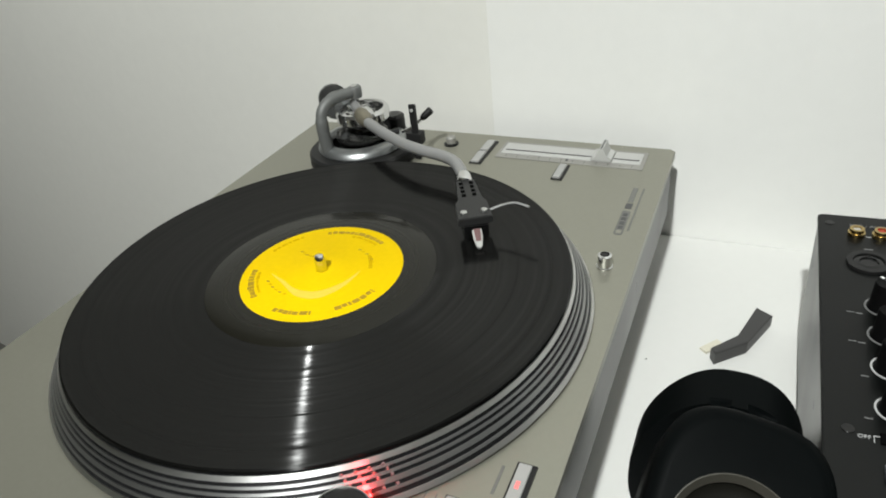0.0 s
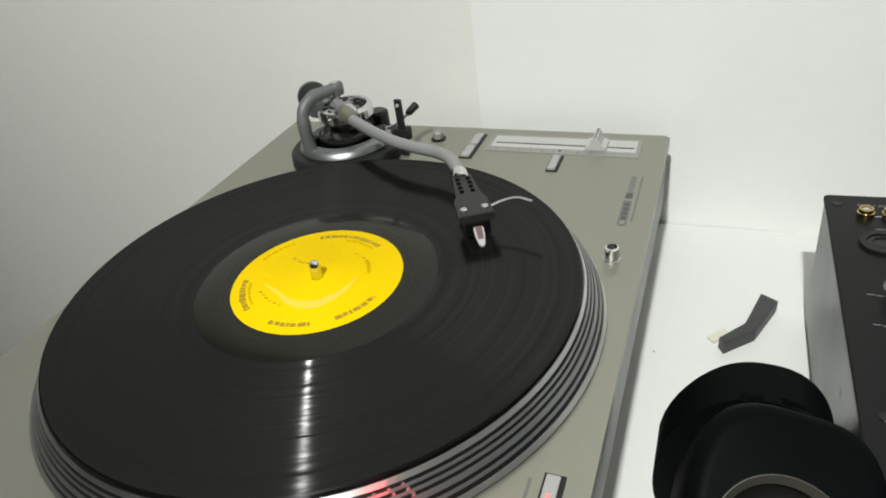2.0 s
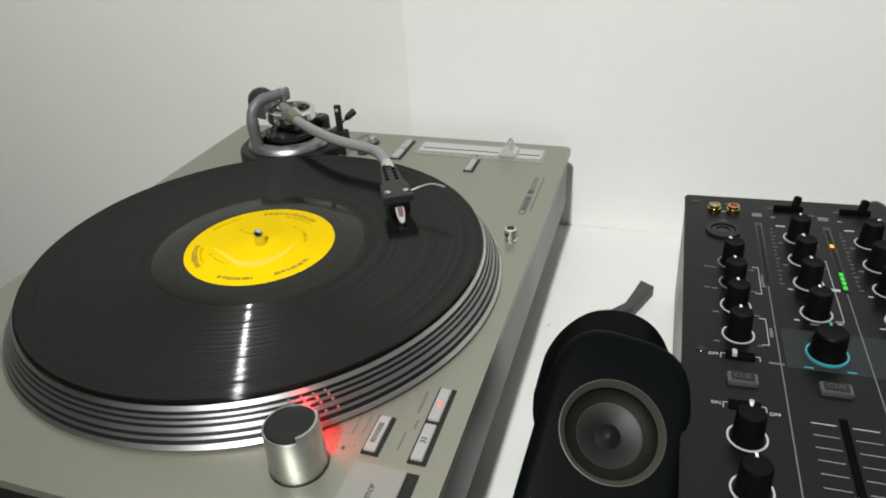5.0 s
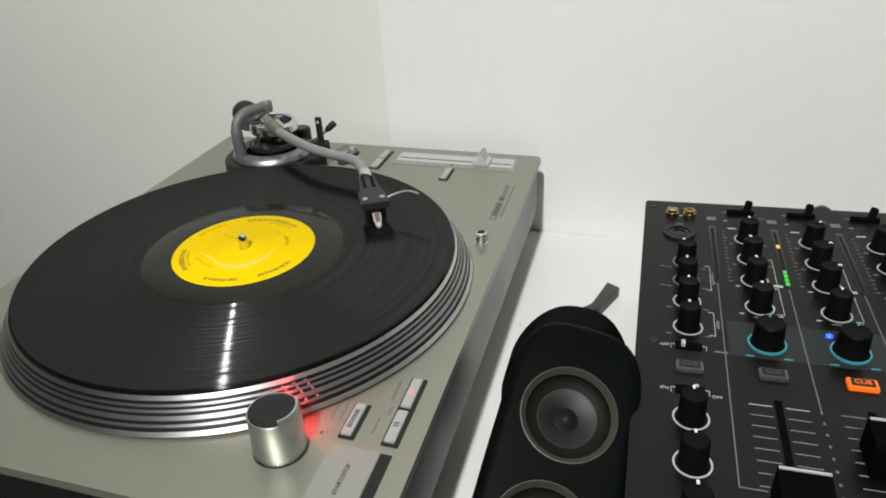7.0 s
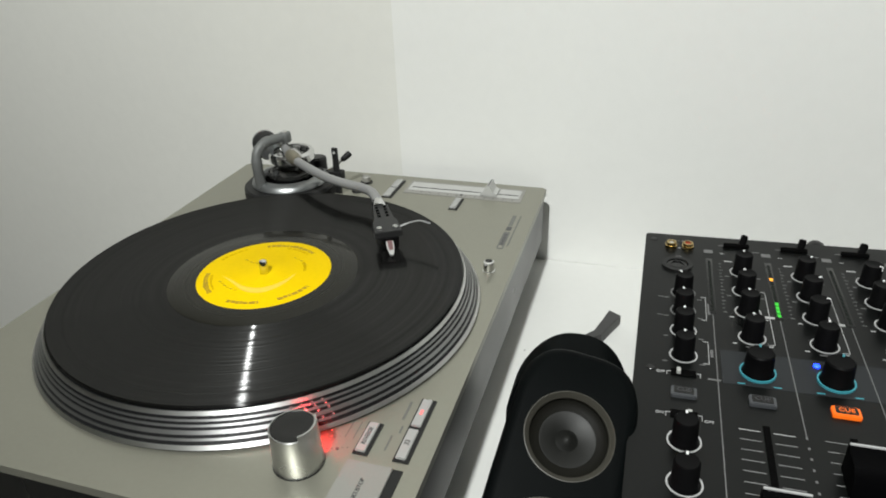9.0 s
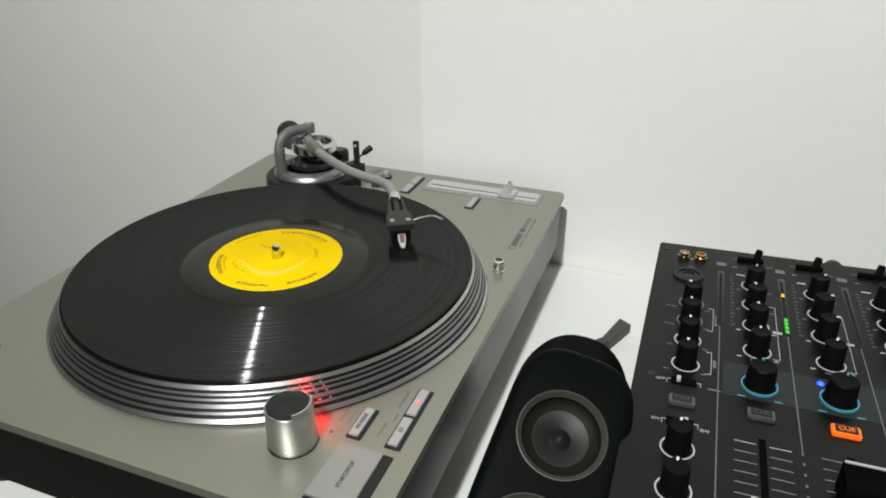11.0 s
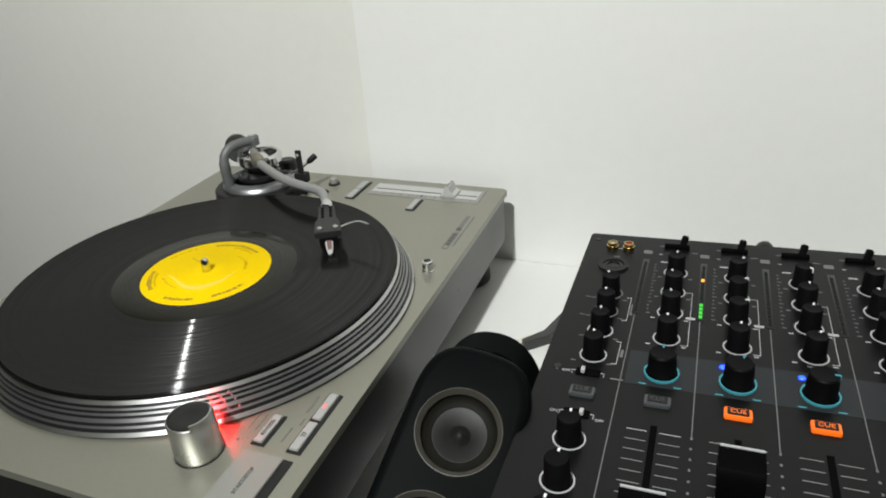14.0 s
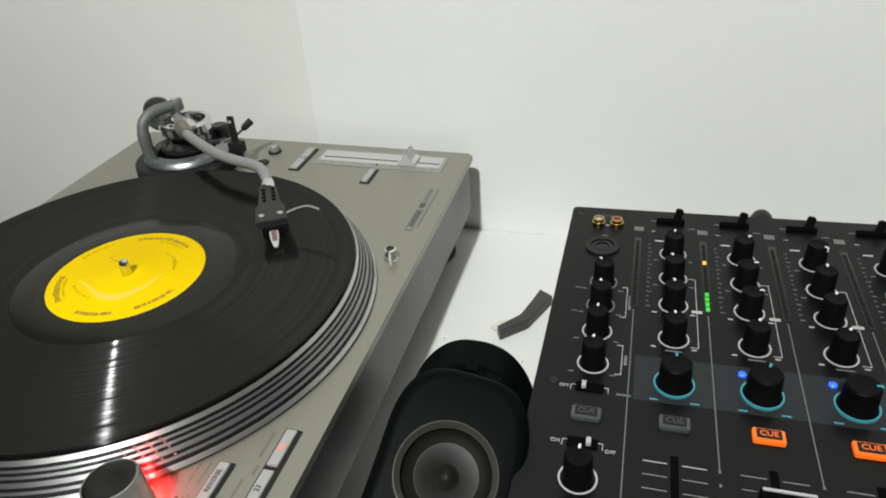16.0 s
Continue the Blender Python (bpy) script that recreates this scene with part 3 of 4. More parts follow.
part("weight_band", lathe([(0.0126, 0.009), (0.0136, 0.0095), (0.0136, 0.024), (0.0126, 0.0245)], m=mw, seg=40, closed=True), RUBBER, weight)
part("weight_face", lathe([(0.0045, 0.0060), (0.0045, 0.0048), (0.0112, 0.0048), (0.0118, 0.0062)], m=mw, seg=40, closed=True), SATIN, weight, "bright ring on the weight")
part("weight_shaft", tube([Vector((-0.0900, 0.2010, 0.0232)), Vector((-0.1040, 0.2155, 0.0235))], 0.0045, 12), CHROME, weight)
skate = part("anti_skate_knob", drum(0.0097, -0.0120, 0.0036, (-0.0685, 0.2275), 0.0012, 32), BLACK, tt, "black anti-skate knob")
part("knob_top", drum(0.0074, 0.0032, 0.0044, (-0.0685, 0.2275), 0.0006, 32), GLOSSBLACK, skate)
rest = part("arm_rest", box(-0.0330, -0.0270, 0.1925, 0.1955, -0.0200, 0.0285, 0.0008), BLACK, tt, "black arm rest post")
part("rest_hole", drum(0.0014, -0.0005, 0.0005, m=Matrix.Translation((-0.0300, 0.1921, 0.0240)) @ pose(0, 0, 0, 90, 0, 0), bevel=0.0001, seg=12), WHITE, rest)
part("rest_clamp", box(-0.0370, -0.0240, 0.1905, 0.2000, -0.0060, 0.0040, 0.0010), BLACK, rest)
lever = part("lift_lever", tube(spline([(-0.0470, 0.2010, 0.0000), (-0.0390, 0.2055, 0.0030), (-0.0310, 0.2120, 0.0095)], 5), 0.0013, 10), CHROME, tt, "thin cueing lever with black tip")
part("lever_tip", tube([Vector(q) for q in ((-0.0320, 0.2110, 0.0085), (-0.0305, 0.2125, 0.0100), (-0.0255, 0.2170, 0.0145), (-0.0247, 0.2178, 0.0152))], [0.0018, 0.0030, 0.0034, 0.0024], 12), BLACK, lever)
part("lift_bar", tube(spline([(-0.0600, 0.1840, 0.0080), (-0.0500, 0.1800, 0.0085), (-0.0400, 0.1850, 0.0080)], 5), 0.0022, 10), BLACK, tt)

end, front = Vector((0.0550, 0.0990, 0.0168)), Vector((0.0868, 0.0442, 0.0132))
ahead = (front - end).normalized()
side = ahead.cross(Vector((0, 0, 1))).normalized()
up = side.cross(ahead)
HS = Matrix((( *side, 0), (*ahead, 0), (*up, 0), (0, 0, 0, 1))).transposed()
HS = Matrix.Translation(end) @ HS   # x to the arm's right, y ahead, z up
part("collar", lathe([(0, -0.006), (0.0048, -0.006), (0.0052, -0.005), (0.0052, 0.004), (0.0046, 0.005), (0, 0.005)], m=HS @ pose(0, 0, 0, -90, 0, 0), seg=24), CHROME, arm, "chrome locking collar")
shell = part("headshell", prism([(-0.0066, 0.003), (0.0066, 0.003), (0.0072, 0.0270), (0.0100, 0.0305), (0.0108, 0.0500), (-0.0108, 0.0500), (-0.0100, 0.0305), (-0.0072, 0.0270)], -0.0025, 0.0025, 0.0006, HS), SHELL, tt, "black slotted headshell")
for sx in (-1, 1):
    for k in range(4):
        part("slot", box(sx * 0.0034 - 0.0013, sx * 0.0034 + 0.0013, 0.0065 + k * 0.0050, 0.0095 + k * 0.0050, 0.0022, 0.0028), MATTBLACK, shell).data.transform(Matrix.Translation(-ORIGIN[tt]) @ HS @ Matrix.Translation(ORIGIN[tt]))
    part("screw", lathe([(0, 0.0022), (0.0022, 0.0022), (0.0021, 0.0036), (0.0012, 0.0040), (0, 0.0034)], (0, 0, 0), 16, HS @ Matrix.Translation((sx * 0.0064, 0.0435, 0))), ALU, shell, "bright screw")
cart = part("cartridge", prism([(-0.0075, 0.030), (0.0075, 0.030), (0.0075, 0.0520), (-0.0075, 0.0520)], -0.0110, -0.0025, 0, HS), GLOSSBLACK, shell, "black cartridge body")
nose = HS @ Matrix.Translation((0, 0.0500, -0.0050)) @ pose(0, 0, 0, -32, 0, 0)
stylus = part("stylus", prism([(-0.0031, -0.004), (0.0031, -0.004), (0.0029, 0.007), (0.0018, 0.0125), (0.0006, 0.0140), (-0.0006, 0.0140), (-0.0018, 0.0125), (-0.0029, 0.007)], -0.0012, 0.0012, 0.0004, nose), WHITE, shell, "white stylus with a red mark")
part("stylus_mark", prism([(-0.0022, -0.002), (0.0022, -0.002), (0.0016, 0.0095), (-0.0016, 0.0095)], 0.0012, 0.0016, 0, nose), MARK, stylus, "dull red mark")
lift = spline([HS @ Vector(q) for q in ((-0.0095, 0.0400, 0.000), (-0.0180, 0.0410, 0.0030), (-0.0260, 0.0445, 0.0055), (-0.0330, 0.0520, 0.0060))], 5)
part("finger_lift", tube(lift, 0.0010, 8, 0.6), TUBE, shell, "thin bent finger lift")

# ---- record ----
rec = thing("vinyl_record", (0, 0, -0.003), "black vinyl record with yellow label on the platter", "record")
part("disc", lathe([(0.0705, -0.0024), (0.0705, -0.0002), (0.1473, -0.0002), (0.1487, 0.0002), (0.1497, -0.0004), (0.1501, -0.0014), (0.1493, -0.0026)], seg=160, closed=True), VINYL, rec)
part("run_out", lathe([(0.0490, -0.0024), (0.0490, 0.0000), (0.0700, 0.0000), (0.0705, -0.0003), (0.0705, -0.0024)], seg=128, closed=True), LEADOUT, rec, "smooth run-out band")
label = part("label", lathe([(0.0036, -0.002), (0.0036, 0.0004), (0.0160, 0.0004), (0.0163, 0.0002), (0.0496, 0.0002), (0.0500, 0.0000), (0.0500, -0.002)], seg=96, closed=True), YELLOW, rec, "yellow paper label")


def arc_bar(r0, r1, a0, a1, mat, name, n=10, top=0.00035):
    pts = [(r1 * math.cos(radians(a0 + (a1 - a0) * k / n)), r1 * math.sin(radians(a0 + (a1 - a0) * k / n))) for k in range(n + 1)]
    pts += [(r0 * math.cos(radians(a1 - (a1 - a0) * k / n)), r0 * math.sin(radians(a1 - (a1 - a0) * k / n))) for k in range(n + 1)]
    part(name, prism(pts, 0.0001, top), mat, label)


PALE = material("pale_yellow_label_wave", (0.76, 0.52, 0.06), 0.6, grain=0.06, scale=30, shine=0.04)
SMUDGE = material("worn_ochre_print", (0.52, 0.33, 0.0005), 0.65, grain=0.2, scale=60, shine=0.04)
dice = random.Random(7)
for r, a0, a1, tall, mat in ((0.0425, 58, 118, 0.0026, OLIVE), (0.0425, -48, -14, 0.0026, OLIVE), (0.0432, 196, 236, 0.0030, OLIVE), (0.0392, 200, 232, 0.0014, SMUDGE), (0.0425, 262, 294, 0.0026, OLIVE), (0.0385, 60, 92, 0.0014, SMUDGE), (0.0440, 138, 168, 0.0016, SMUDGE), (0.0300, 18, 46, 0.0018, SMUDGE)):
    a = a0
    while a < a1:
        wide = dice.uniform(2.0, 6.5)
        arc_bar(r - tall * dice.uniform(0.45, 0.7), r + tall * dice.uniform(0.45, 0.7), a, min(a + wide, a1), mat, "print_bar", 4)
        a += wide + dice.uniform(0.7, 1.6)
wave = spline([(-0.030, -0.012, 0), (-0.018, -0.016, 0), (-0.004, -0.022, 0), (0.010, -0.020, 0), (0.020, -0.008, 0), (0.024, 0.006, 0)], 6)
edge = [q + Vector((0.0035 * math.sin(3.14 * k / len(wave)), -0.006 * math.sin(3.14 * k / len(wave)), 0)) for k, q in enumerate(wave)]
part("label_wave", prism([tuple(q[:2]) for q in wave + edge[-2:0:-1]], 0.0001, 0.00027), PALE, label, "pale swirl on the label")
for points in (((-0.024, 0.014), (-0.016, 0.011), (-0.008, 0.013)), ((-0.026, -0.020), (-0.016, -0.026), (-0.004, -0.029)), ((0.012, 0.026), (0.022, 0.021), (0.028, 0.013))):
    for k, q in enumerate(spline([(x, y, 0) for x, y in points], 3)[:-1]):
        part("print_bar", prism(rounded(q.x - 0.0011, q.x + 0.0013, q.y - 0.0005, q.y + 0.0006, 0.0004, 2), 0.0001, 0.0003), (OLIVE, SMUDGE)[k % 2], label)
part("spindle", lathe([(0, -0.003), (0.0034, -0.003), (0.0034, 0.0082), (0.0026, 0.0102), (0.0010, 0.0110), (0, 0.0110)], seg=24), CHROME, tt, "steel centre spindle")

# ---- mixer ----
TOP = -0.0188
mx = thing("dj_mixer", (0.434, -0.01, DESKTOP), "black four-channel mixer with lit keys on the desk", "mixer")
hinge = Matrix.Translation((0.274, 0, LEVEL + TOP))
mx.matrix_world = hinge @ pose(0, 0, 0, 0, -1.72, 0) @ hinge.inverted() @ Matrix.Translation(mx.location)   # stands a little higher at its far end
part("body", prism(rounded(0.2741, 0.5935, -0.188, 0.1690, 0.002, 3), -0.108, TOP - 0.002), SIDE, mx, "dark grey metal case")
part("top_panel", prism(rounded(0.2733, 0.5942, -0.190, 0.1712, 0.003, 4), TOP - 0.0025, TOP, 0.0006), MIXER, mx, "black control panel")
for x, y in ((0.30, -0.16), (0.57, -0.16), (0.30, 0.14), (0.57, 0.14)):
    part("foot", drum(0.012, DESKTOP - 0.030 * (x - 0.274), -0.1075, (x, y), 0.001, 24), RUBBER, mx)
for y in (0.150, 0.020, -0.150):
    part("side_screw", drum(0.0035, -0.0008, 0.0004, m=Matrix.Translation((0.2745, y, -0.045)) @ pose(0, 0, 0, 0, -90, 0), bevel=0.0003, seg=16), BLACK, mx)


ROW = 0.0   # shift of the rows along the panel


def line(x0, x1, y0, y1, mat=PRINT, name="print_line", parent=None, h=0.0002):
    return part(name, box(x0, x1, y0 + ROW, y1 + ROW, TOP - 0.0004, TOP + h), mat, parent or mx, smooth=False)


def knob_at(x, y, r=0.0067, h=0.0160, skirt=0.0087, ringmat=PRINT, turn=0.0, pointer=DOTWHITE, sweep=270):
    """A ribbed knob with a pointer, standing in a printed arc."""
    y += ROW
    prof = [(0, TOP), (r * 1.08, TOP), (r * 1.08, TOP + 0.0012), (r, TOP + 0.0022), (r * 0.93, TOP + h - 0.0009), (r * 0.84, TOP + h), (r * 0.3, TOP + h - 0.0004), (0, TOP + h - 0.0004)]
    bm = lathe(prof, (x, y, 0), 28)
    k = part("knob", bm, KNOB, mx)
    n = 28
    a0 = -90 + (360 - sweep) / 2
    arc = lambda q: [(x + q * math.cos(radians(a0 + sweep * j / n - 0)), y + q * math.sin(radians(a0 + sweep * j / n))) for j in range(n + 1)]
    if sweep >= 360:
        part("knob_ring", ring(r * 1.12, skirt, TOP - 0.0004, TOP + 0.0016, (x, y, 0), 32), ringmat, k)
    else:
        part("knob_ring", ring(skirt - 0.0009, skirt, TOP - 0.0004, TOP + 0.0003, (x, y, 0), 32), ringmat, k)
    w = 0.0006
    m = pose(x, y, 0, 0, 0, turn)
    bm = box(-w, w, r * 0.60, r * 0.90, TOP + h - 0.0006, TOP + h + 0.0002)
    box(-w, w, r * 0.86, r * 0.97, TOP + h * 0.80, TOP + h - 0.0002, bm=bm)
    bmesh.ops.transform(bm, matrix=m, verts=bm.verts)
    part("pointer", bm, pointer, k)
    return k


def cue_key(x, y, lit):
    y += ROW
    b = part("cue_key", prism(rounded(x - 0.0073, x + 0.0073, y - 0.0042, y + 0.0042, 0.0011, 4), TOP - 0.001, TOP + 0.0026, 0.0006), ORANGE if lit else GREYKEY, mx, "lit orange cue key" if lit else "unlit grey cue key")
    part("key_face", prism(rounded(x - 0.0057, x + 0.0057, y - 0.0026, y + 0.0031, 0.0006, 3), TOP + 0.0024, TOP + 0.0029), GLOSSBLACK, b)
    words("lettering", "CUE", 0.0044, pose(x, y + 0.0003, TOP + 0.0030), ORANGE if lit else DARKINK, b)


def toggle(x, y):
    y += ROW
    t = part("input_switch", box(x - 0.0125, x + 0.0070, y - 0.0032, y + 0.0012, TOP - 0.0005, TOP + 0.0030, 0.0010), MATTBLACK, mx)
    bm = prism(rounded(-0.0026, 0.0026, -0.0022, 0.0022, 0.001, 3), 0, 0.0105, 0.0008, pose(x + 0.001, y, TOP, -16, 14, 0))
    part("switch_paddle", bm, KNOB, t)


CH = (0.3460, 0.3890, 0.4323, 0.4755)
part("panel_strip", box(0.3255, 0.5400, -0.0265, 0.0078, TOP - 0.0004, TOP + 0.00015), MIXBAND, mx, "slate-grey panel strip", smooth=False)
TURNS = ((0, 20, 8, 5, 0), (-40, -60, -70, -10, -20), (-130, -10, -10, -25, -90), (-30, 20, 0, 10, 0))
ROW = -0.0045
for c, x in enumerate(CH):
    toggle(x + 0.0012, 0.1602)
    for k, y in enumerate((0.1182, 0.0895, 0.0615, 0.0300)):
        knob_at(x, y, turn=TURNS[c][k])
        for s in (-1, 1):
            line(x + s * 0.0110 - 0.0014, x + s * 0.0110 + 0.0014, y - 0.0088, y - 0.0078, PRINT if k > 1 else DIMPRINT)
    line(x - 0.0045, x + 0.0045, 0.0185, 0.0195, DIMPRINT)
    # bracket beside the tone knobs
    line(x + 0.0132, x + 0.0136, 0.0240, 0.0900), line(x + 0.0090, x + 0.0136, 0.0236, 0.0240), line(x + 0.0090, x + 0.0136, 0.0900, 0.0904)
    line(x + 0.0105, x + 0.0165, 0.0555, 0.0580)
    line(x - 0.0120, x - 0.0060, 0.1330, 0.1345)
    line(x - 0.0145, x - 0.0115, 0.1460, 0.1466), line(x + 0.0100, x + 0.0150, 0.1520, 0.1530, DIMPRINT), line(x - 0.0150, x - 0.0100, 0.1600, 0.1610, DIMPRINT)
    knob_at(x, -0.0078, 0.0086, 0.0160, 0.0105, TEAL, TURNS[c][4], TEAL, 360)
    for s in (-1, 1):
        line(x + s * 0.0100 - 0.0022, x + s * 0.0100 + 0.0022, -0.0206, -0.0196, TEAL)
    cue_key(x, -0.0362, c in (1, 2))
    if c in (1, 2):
        part("effect_led", drum(0.0020, TOP - 0.0003, TOP + 0.0012, (x - 0.0083, 0.0018), 0.0005, 16), BLUE, mx, "glowing blue light")
    # level meter left of each channel
    mxx = x - 0.0232
    meter = part("level_meter", box(mxx - 0.0024, mxx + 0.0024, 0.0512, 0.1317, TOP - 0.0004, TOP + 0.0003, 0.0001), GLOSSBLACK, mx, "dark level meter strip")
    for k in range(15):
        lit, peak = c == 1 and k < 4, c == 1 and k == 10
        part("meter_led", box(mxx - 0.0011, mxx + 0.0011, 0.0537 + k * 0.0050, 0.0575 + k * 0.0050, TOP, TOP + 0.0005), AMBER if peak else GREEN if lit else UNLIT, meter, "amber lit segment" if peak else "green lit segment" if lit else "")
        line(mxx + 0.0070, mxx + 0.0070 + 0.0016 + 0.0012 * (k % 3 == 0), 0.0584 + k * 0.0050, 0.0591 + k * 0.0050, DIMPRINT)
    line(mxx - 0.0032, mxx + 0.0034, 0.1458, 0.1512, DIMPRINT, "meter_heading")
    line(mxx - 0.0003, mxx + 0.0003, (-0.1180 if c == 0 else -0.0600), 0.0540, DIMPRINT)
    if c == 0:
        line(mxx - 0.0003, mxx + 0.0120, -0.1186, -0.1180, DIMPRINT)
    # channel fader
    line(x - 0.0018, x + 0.0018, -0.1500, -0.0560, MATTBLACK, "fader_slot", h=0.0004)
    for k in range(11):
        y = -0.0610 - k * 0.0078
        for s in (-1, 1):
            line(x + s * 0.0088 - 0.0055, x + s * 0.0088 + 0.0055, y - 0.00024, y + 0.00024, PRINT if c == 0 and k < 1 else FADERPRINT)
        if c:
            line(mxx - 0.0006, mxx + 0.0006, y - 0.0008, y + 0.0008, DIMPRINT)
    fy = (-0.1345, -0.0955, -0.1435, -0.1385)[c]
    prof = [(-0.0105, 0.0), (-0.0090, 0.0120), (-0.0050, 0.0165), (0.0050, 0.0165), (0.0085, 0.0185), (0.0098, 0.0170), (0.0105, 0.0)]
    capm = Matrix.Translation((x, fy, TOP + 0.0010)) @ Matrix(((0, 0, 1, 0), (1, 0, 0, 0), (0, 1, 0, 0), (0, 0, 0, 1)))
    cap = part("fader_cap", prism(prof, -0.0106, 0.0106, 0.0006, capm), CAPBLACK, mx, "gloss-black fader cap with white edge")
    part("cap_line", box(x - 0.0103, x + 0.0103, fy + 0.0078, fy + 0.0090, TOP + 0.0188, TOP + 0.0200, 0.0003), PRINT, cap)
# microphone column
ROW = -0.0018
X0 = 0.3030
for k, y in enumerate((0.0765, 0.0520, 0.0270, -0.0010)):
    knob_at(X0, y, 0.0066, turn=(30, 10, 5, 5)[k], ringmat=(DIMPRINT, DIMPRINT, PRINT, PRINT)[k])
    for s in (-1, 1):
        line(X0 + s * 0.0112 - 0.0016, X0 + s * 0.0112 + 0.0016, y - 0.0086, y - 0.0078, DIMPRINT)
line(X0 - 0.0170, X0 - 0.0135, 0.0685, 0.0692, DIMPRINT), line(X0 - 0.0170, X0 - 0.0135, 0.0440, 0.0447, DIMPRINT)
for y0, y1 in ((0.0420, 0.0720), (-0.0080, 0.0160)):
    line(X0 + 0.0152, X0 + 0.0156, y0, y1), line(X0 + 0.0120, X0 + 0.0156, y0, y0 + 0.0005), line(X0 + 0.0120, X0 + 0.0156, y1, y1 + 0.0005)
    line(X0 + 0.0165, X0 + 0.0182, y0 + 0.008, y1 - 0.008, DIMPRINT)
knob_at(X0, -0.0800, 0.0070, skirt=0.0092)
knob_at(X0, -0.1110, 0.0070, skirt=0.0092)
knob_at(X0, -0.1420, 0.0070, skirt=0.0092)
for y, s in ((-0.0223, -1), (-0.0608, 1)):
    sw = part("slide_switch", box(X0 - 0.0075, X0 + 0.0075, y - 0.0030, y + 0.0030, TOP - 0.0003, TOP + 0.0010, 0.0003), MATTBLACK, mx)
    part("slider", box(X0 + s * 0.003 - 0.0012, X0 + s * 0.003 + 0.0012, y - 0.0020, y + 0.0020, TOP + 0.0004, TOP + 0.0034, 0.0004), WHITE, sw, "white slider")
    for q in (-1, 1):
        line(X0 + q * 0.0098 - 0.0002, X0 + q * 0.0098 + 0.0002, y - 0.0010, y + 0.0030), line(X0 + q * 0.0086 - 0.0012, X0 + q * 0.0086 + 0.0012, y + 0.0027, y + 0.0031)
line(X0 + 0.0140, X0 + 0.0215, -0.0235, -0.0222, DIMPRINT)
words("lettering", "ON", 0.0030, pose(X0 - 0.0132, -0.0612, TOP + 0.0002), PRINT, mx)
words("lettering", "OFF", 0.0030, pose(X0 + 0.0135, -0.0640, TOP + 0.0002), PRINT, mx)
words("lettering", "OFF", 0.0030, pose(X0 - 0.0135, -0.0228, TOP + 0.0002), PRINT, mx)
cue_key(X0, -0.0402, False)
for k, x in enumerate((0.2940, 0.3070)):
    j = part("phono_socket", lathe([(0.0024, TOP), (0.0048, TOP), (0.0048, TOP + 0.0022), (0.0040, TOP + 0.0024), (0.0040, TOP + 0.0046), (0.0026, TOP + 0.0048), (0.0024, TOP + 0.0030)], (x, 0.1480, 0), 24, closed=True), GOLD, mx, "gold-plated socket")
    part("insulator", drum(0.0026, TOP, TOP + 0.0036, (x, 0.1480), 0.0003, 16), (WHITE, REDPLUG)[k], j)
words("lettering", "MIC / AUX", 0.0042, pose(0.3005, 0.1585, TOP + 0.0002), DIMPRINT, mx)
line(0.2990, 0.3020, 0.1476, 0.1482), line(0.2975, 0.3020, 0.1330, 0.1340, DIMPRINT)
jack = part("microphone_socket", ring(0.0082, 0.0115, TOP - 0.0003, TOP + 0.0018, (0.2990, 0.1165, 0)), BLACK, mx, "black combination socket")
part("socket_inner", lathe([(0, TOP + 0.0002), (0.0084, TOP + 0.0002), (0.0084, TOP + 0.0008), (0.0050, TOP + 0.0014), (0.0044, TOP + 0.0004), (0, TOP + 0.0004)], (0.2990, 0.1165, 0), 32), GLOSSBLACK, jack)
part("panel_screw", drum(0.0028, TOP - 0.0003, TOP + 0.0004, (0.2835, -0.0195), 0.0002, 16), GLOSSBLACK, mx)
part("panel_screw", drum(0.0028, TOP - 0.0003, TOP + 0.0004, (0.2800, 0.1600), 0.0002, 16), GLOSSBLACK, mx)
part("cable_plug", tube(spline([(0.4130, 0.1665, -0.046), (0.4130, 0.1850, -0.040), (0.4130, 0.2020, -0.038), (0.4130, 0.2200, -0.060)], 5), 0.0075, 14), BLACK, mx, "black plug behind the mixer")

# ---- loudspeaker on its back, foot plate upright ----
sp = thing("loudspeaker", (0.24, -0.02, DESKTOP), "matt black two-driver desk loudspeaker leaning on its foot plate", "speaker")
N = Vector((0.15, -0.501, 0.852)).normalized()
U = (Vector((0, 1, 0)) - N * N.y).normalized()
S = U.cross(N)
FACE = Matrix.Translation((0.2425, -0.094, -0.0175)) @ Matrix((S, U, N)).transposed().to_4x4()
outline = []
for k in range(25):
    a = math.pi * k / 24
    outline.append((0.0355 * math.copysign(abs(math.cos(a)) ** 0.60, math.cos(a)), 0.012 + 0.040 * math.sin(a) ** 0.80))
outline += [(-0.0365, -0.030), (-0.0370, -0.100), (-0.0300, -0.112), (0.0300, -0.112), (0.0370, -0.100), (0.0365, -0.030)]
shells = []
for inset, z in ((0.003, -0.046), (0.0, -0.040), (0.0, -0.0070), (0.0007, -0.0040), (0.0022, -0.0016), (0.0045, -0.0003), (0.0065, 0.0)):
    shells.append([(x * (1 - inset / 0.034), y * 1.0 + (-inset if y > 0.02 else inset if y < -0.09 else 0)) for x, y in outline] + [z])
bm = bmesh.new()
loops = [[bm.verts.new(FACE @ Vector((x, y, sh[-1]))) for x, y in sh[:-1]] for sh in shells]
for a, b in zip(loops, loops[1:]):
    for k in range(len(a)):
        bm.faces.new((a[k], a[(k + 1) % len(a)], b[(k + 1) % len(a)], b[k]))
bm.faces.new(loops[0][::-1]), bm.faces.new(loops[-1])
part("cabinet", bm, SPEAKER, sp, "rounded matt black cabinet")
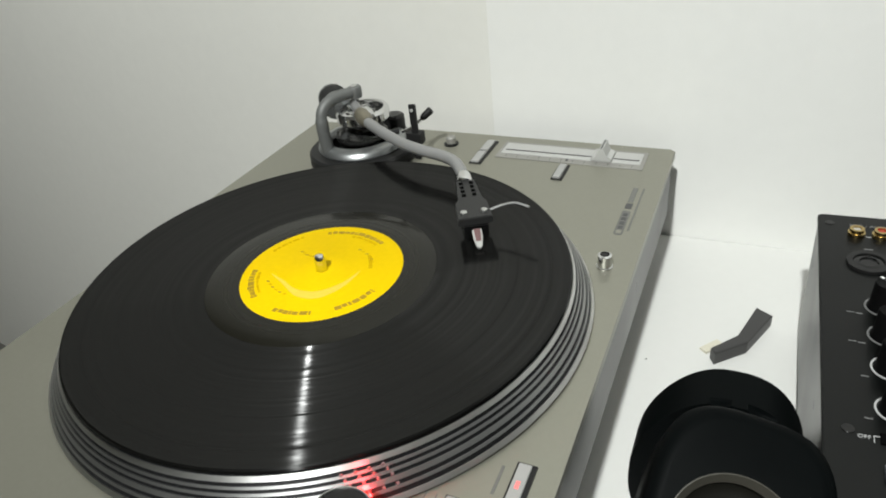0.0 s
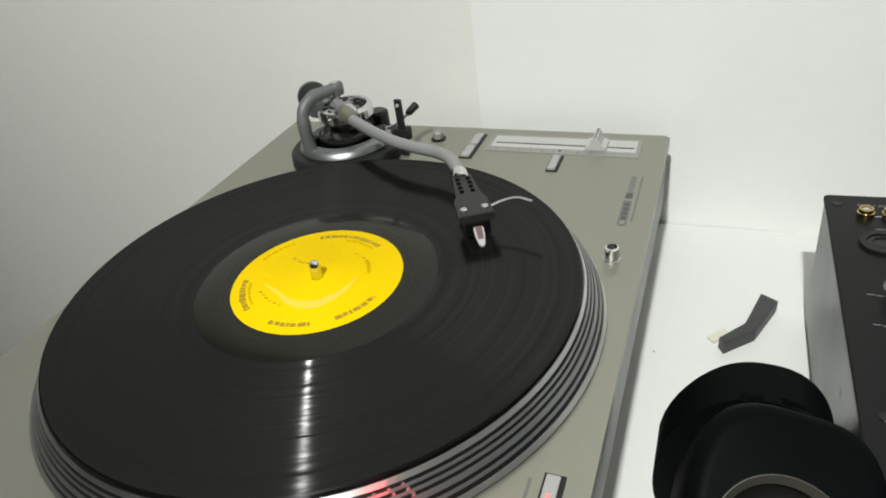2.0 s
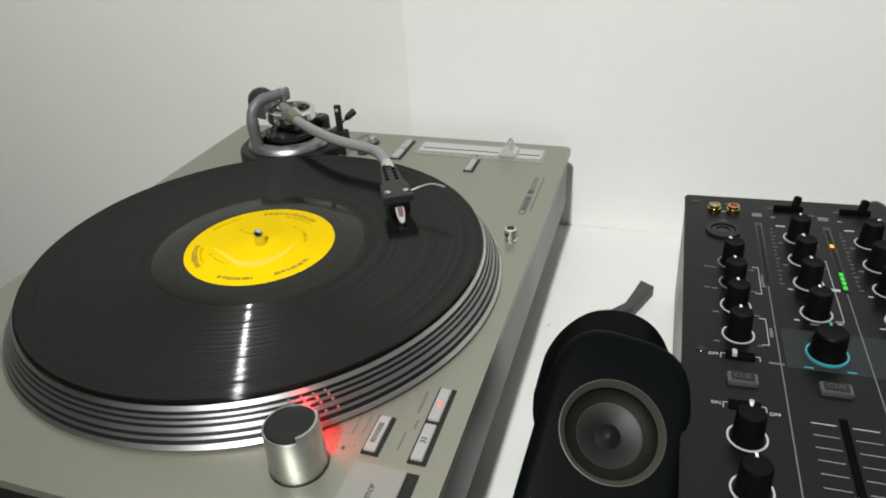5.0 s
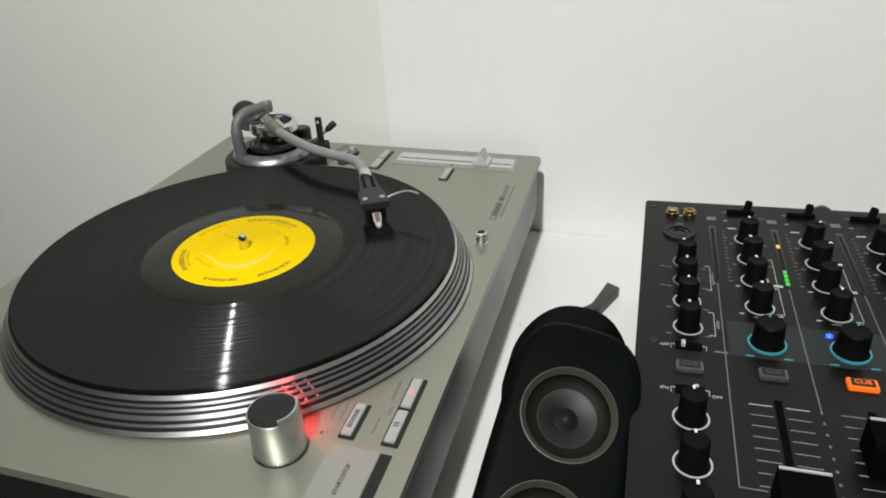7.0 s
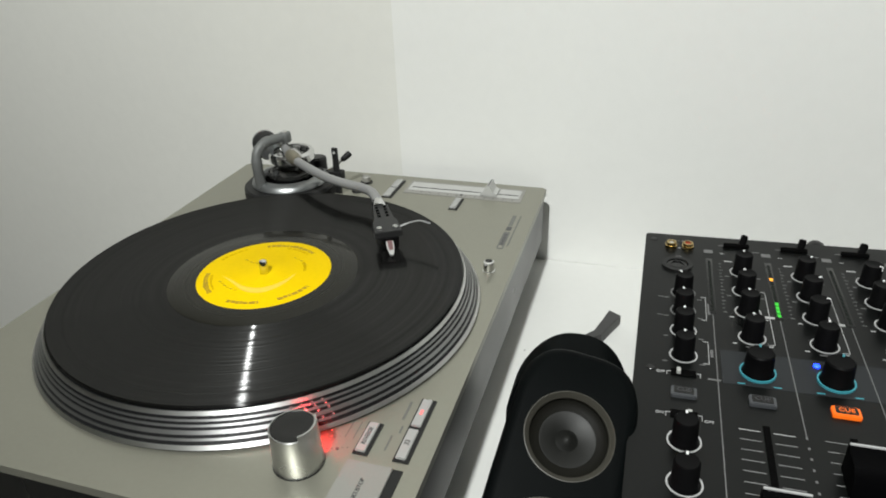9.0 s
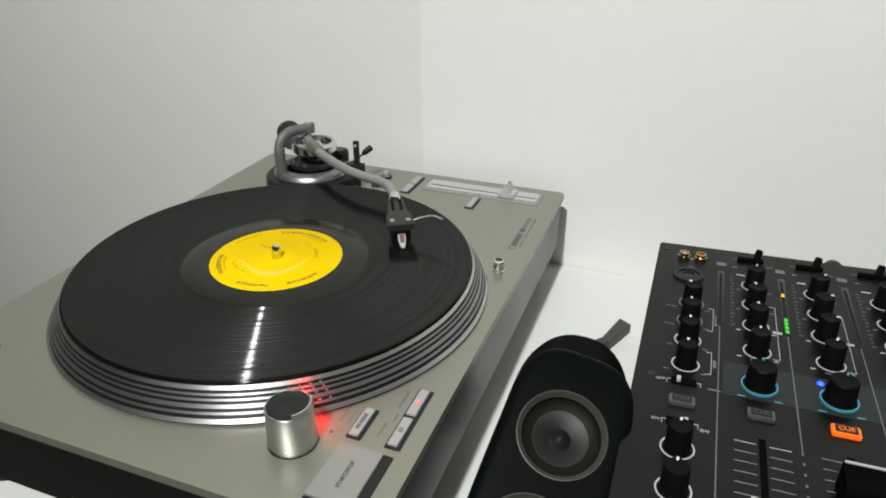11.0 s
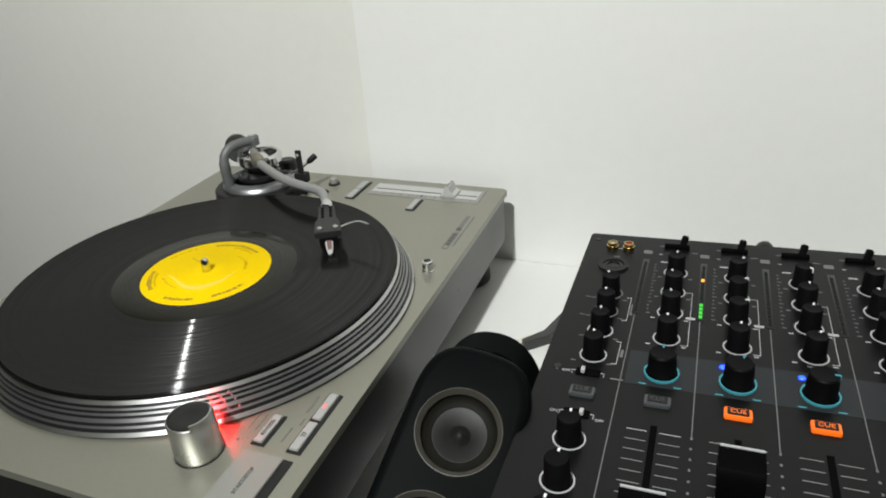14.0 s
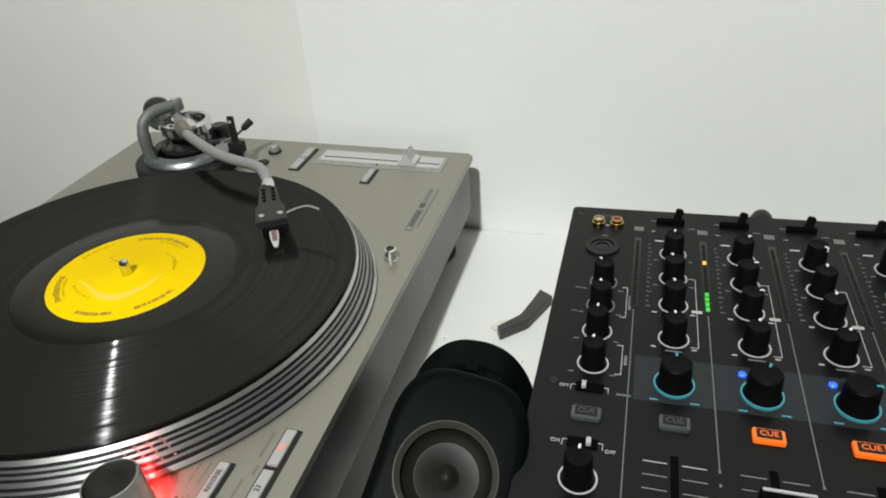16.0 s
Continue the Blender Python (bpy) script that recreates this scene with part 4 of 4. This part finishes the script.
cabinet_ob = [o for o in sp.children if o.name.startswith("cabinet")][0]
for v in (0.0, -0.0610):
    cut = part("cutter", lathe([(0, -0.016), (0.0249, -0.016), (0.0249, 0.004), (0, 0.004)], m=FACE @ Matrix.Translation((0, v, 0)), seg=64), SPEAKER, sp)
    hole = cabinet_ob.modifiers.new("hole", "BOOLEAN")
    hole.operation, hole.solver, hole.object = "DIFFERENCE", "EXACT", cut
    bpy.context.view_layer.update()
    solid = bpy.data.meshes.new_from_object(cabinet_ob.evaluated_get(bpy.context.evaluated_depsgraph_get()))
    cabinet_ob.modifiers.clear()
    cabinet_ob.data = solid
    bpy.data.objects.remove(cut)
solid.shade_smooth()
solid.set_sharp_from_angle(angle=radians(35))
for v in (0.0, -0.0610):
    at = FACE @ Matrix.Translation((0, v, 0))
    d = part("driver", lathe([(0.0252, -0.0008), (0.0253, 0.0003), (0.0248, 0.0004), (0.0222, -0.0030), (0.0222, -0.0060), (0.0250, -0.0060)], m=at, seg=64, closed=True), RINGBAND, sp, "driver with a dull bronze bevelled trim ring")
    part("surround", lathe([(0.0224, -0.0034), (0.0220, -0.0060), (0.0205, -0.0074), (0.0180, -0.0082), (0.0156, -0.0090), (0.0152, -0.0110), (0.0224, -0.0110)], m=at, seg=64, closed=True), SURROUND, d)
    part("cone", lathe([(0.0160, -0.0084), (0.0154, -0.0084), (0.0064, -0.0122), (0.0056, -0.0118), (0.0034, -0.0100), (0.0010, -0.0084), (0, -0.0082)], m=at, seg=64), CONE, d, "grey metal cone with pointed cap")
plate = []
for k in range(48):
    a = 2 * math.pi * k / 48
    cx, sx2 = math.cos(a), math.sin(a)
    plate.append((0.2328 + 0.0398 * (1 - 0.16 * max(0, sx2)) * math.copysign(abs(cx) ** 0.78, cx) + 0.003 * max(0, sx2) + (0.0050 * sx2 * abs(cx) ** 0.5 if cx < 0 else 0), -0.0650 + 0.0530 * math.copysign(abs(sx2) ** 0.8, sx2)))
part("foot_plate", prism(plate, -0.024, 0.0, 0.004, Matrix.Translation((0, -0.028, 0)) @ pose(0, 0, 0, 90, 0, 0), 3), SPEAKER, sp, "oval matt black foot plate")
part("neck", tube([FACE @ Vector((0, 0.02, -0.040)), Vector((0.236, -0.002, -0.060))], 0.014, 20), SPEAKER, sp)

# ---- small things on the desk ----
bit = [(x, y - 0.0060) for x, y in ((0.2483, 0.1842), (0.2595, 0.1772), (0.2450, 0.1415), (0.2252, 0.1228), (0.2218, 0.1290), (0.2384, 0.1470))]
tagged(part("plastic_clip", prism(bit, DESKTOP + 0.0002, DESKTOP + 0.0100, 0.0005), CHARCOAL, None, "bent charcoal plastic clip lying on the desk", smooth=False), category="clip")
tagged(part("felt_pad", prism([(0.2142, 0.1305), (0.2190, 0.1262), (0.2300, 0.1385), (0.2248, 0.1432)], DESKTOP + 0.0002, DESKTOP + 0.0020, 0.0003), FOAM, None, "small cream felt pad beside the clip", smooth=False), category="pad")
for x, y in ((0.1805, 0.1090), (0.2470, 0.0960)):
    tagged(part("crumb", drum(0.0006, DESKTOP, DESKTOP + 0.0005, (x, y), 0.0001, 8), INK, None, "tiny dark crumb on the white desk"), category="crumb")
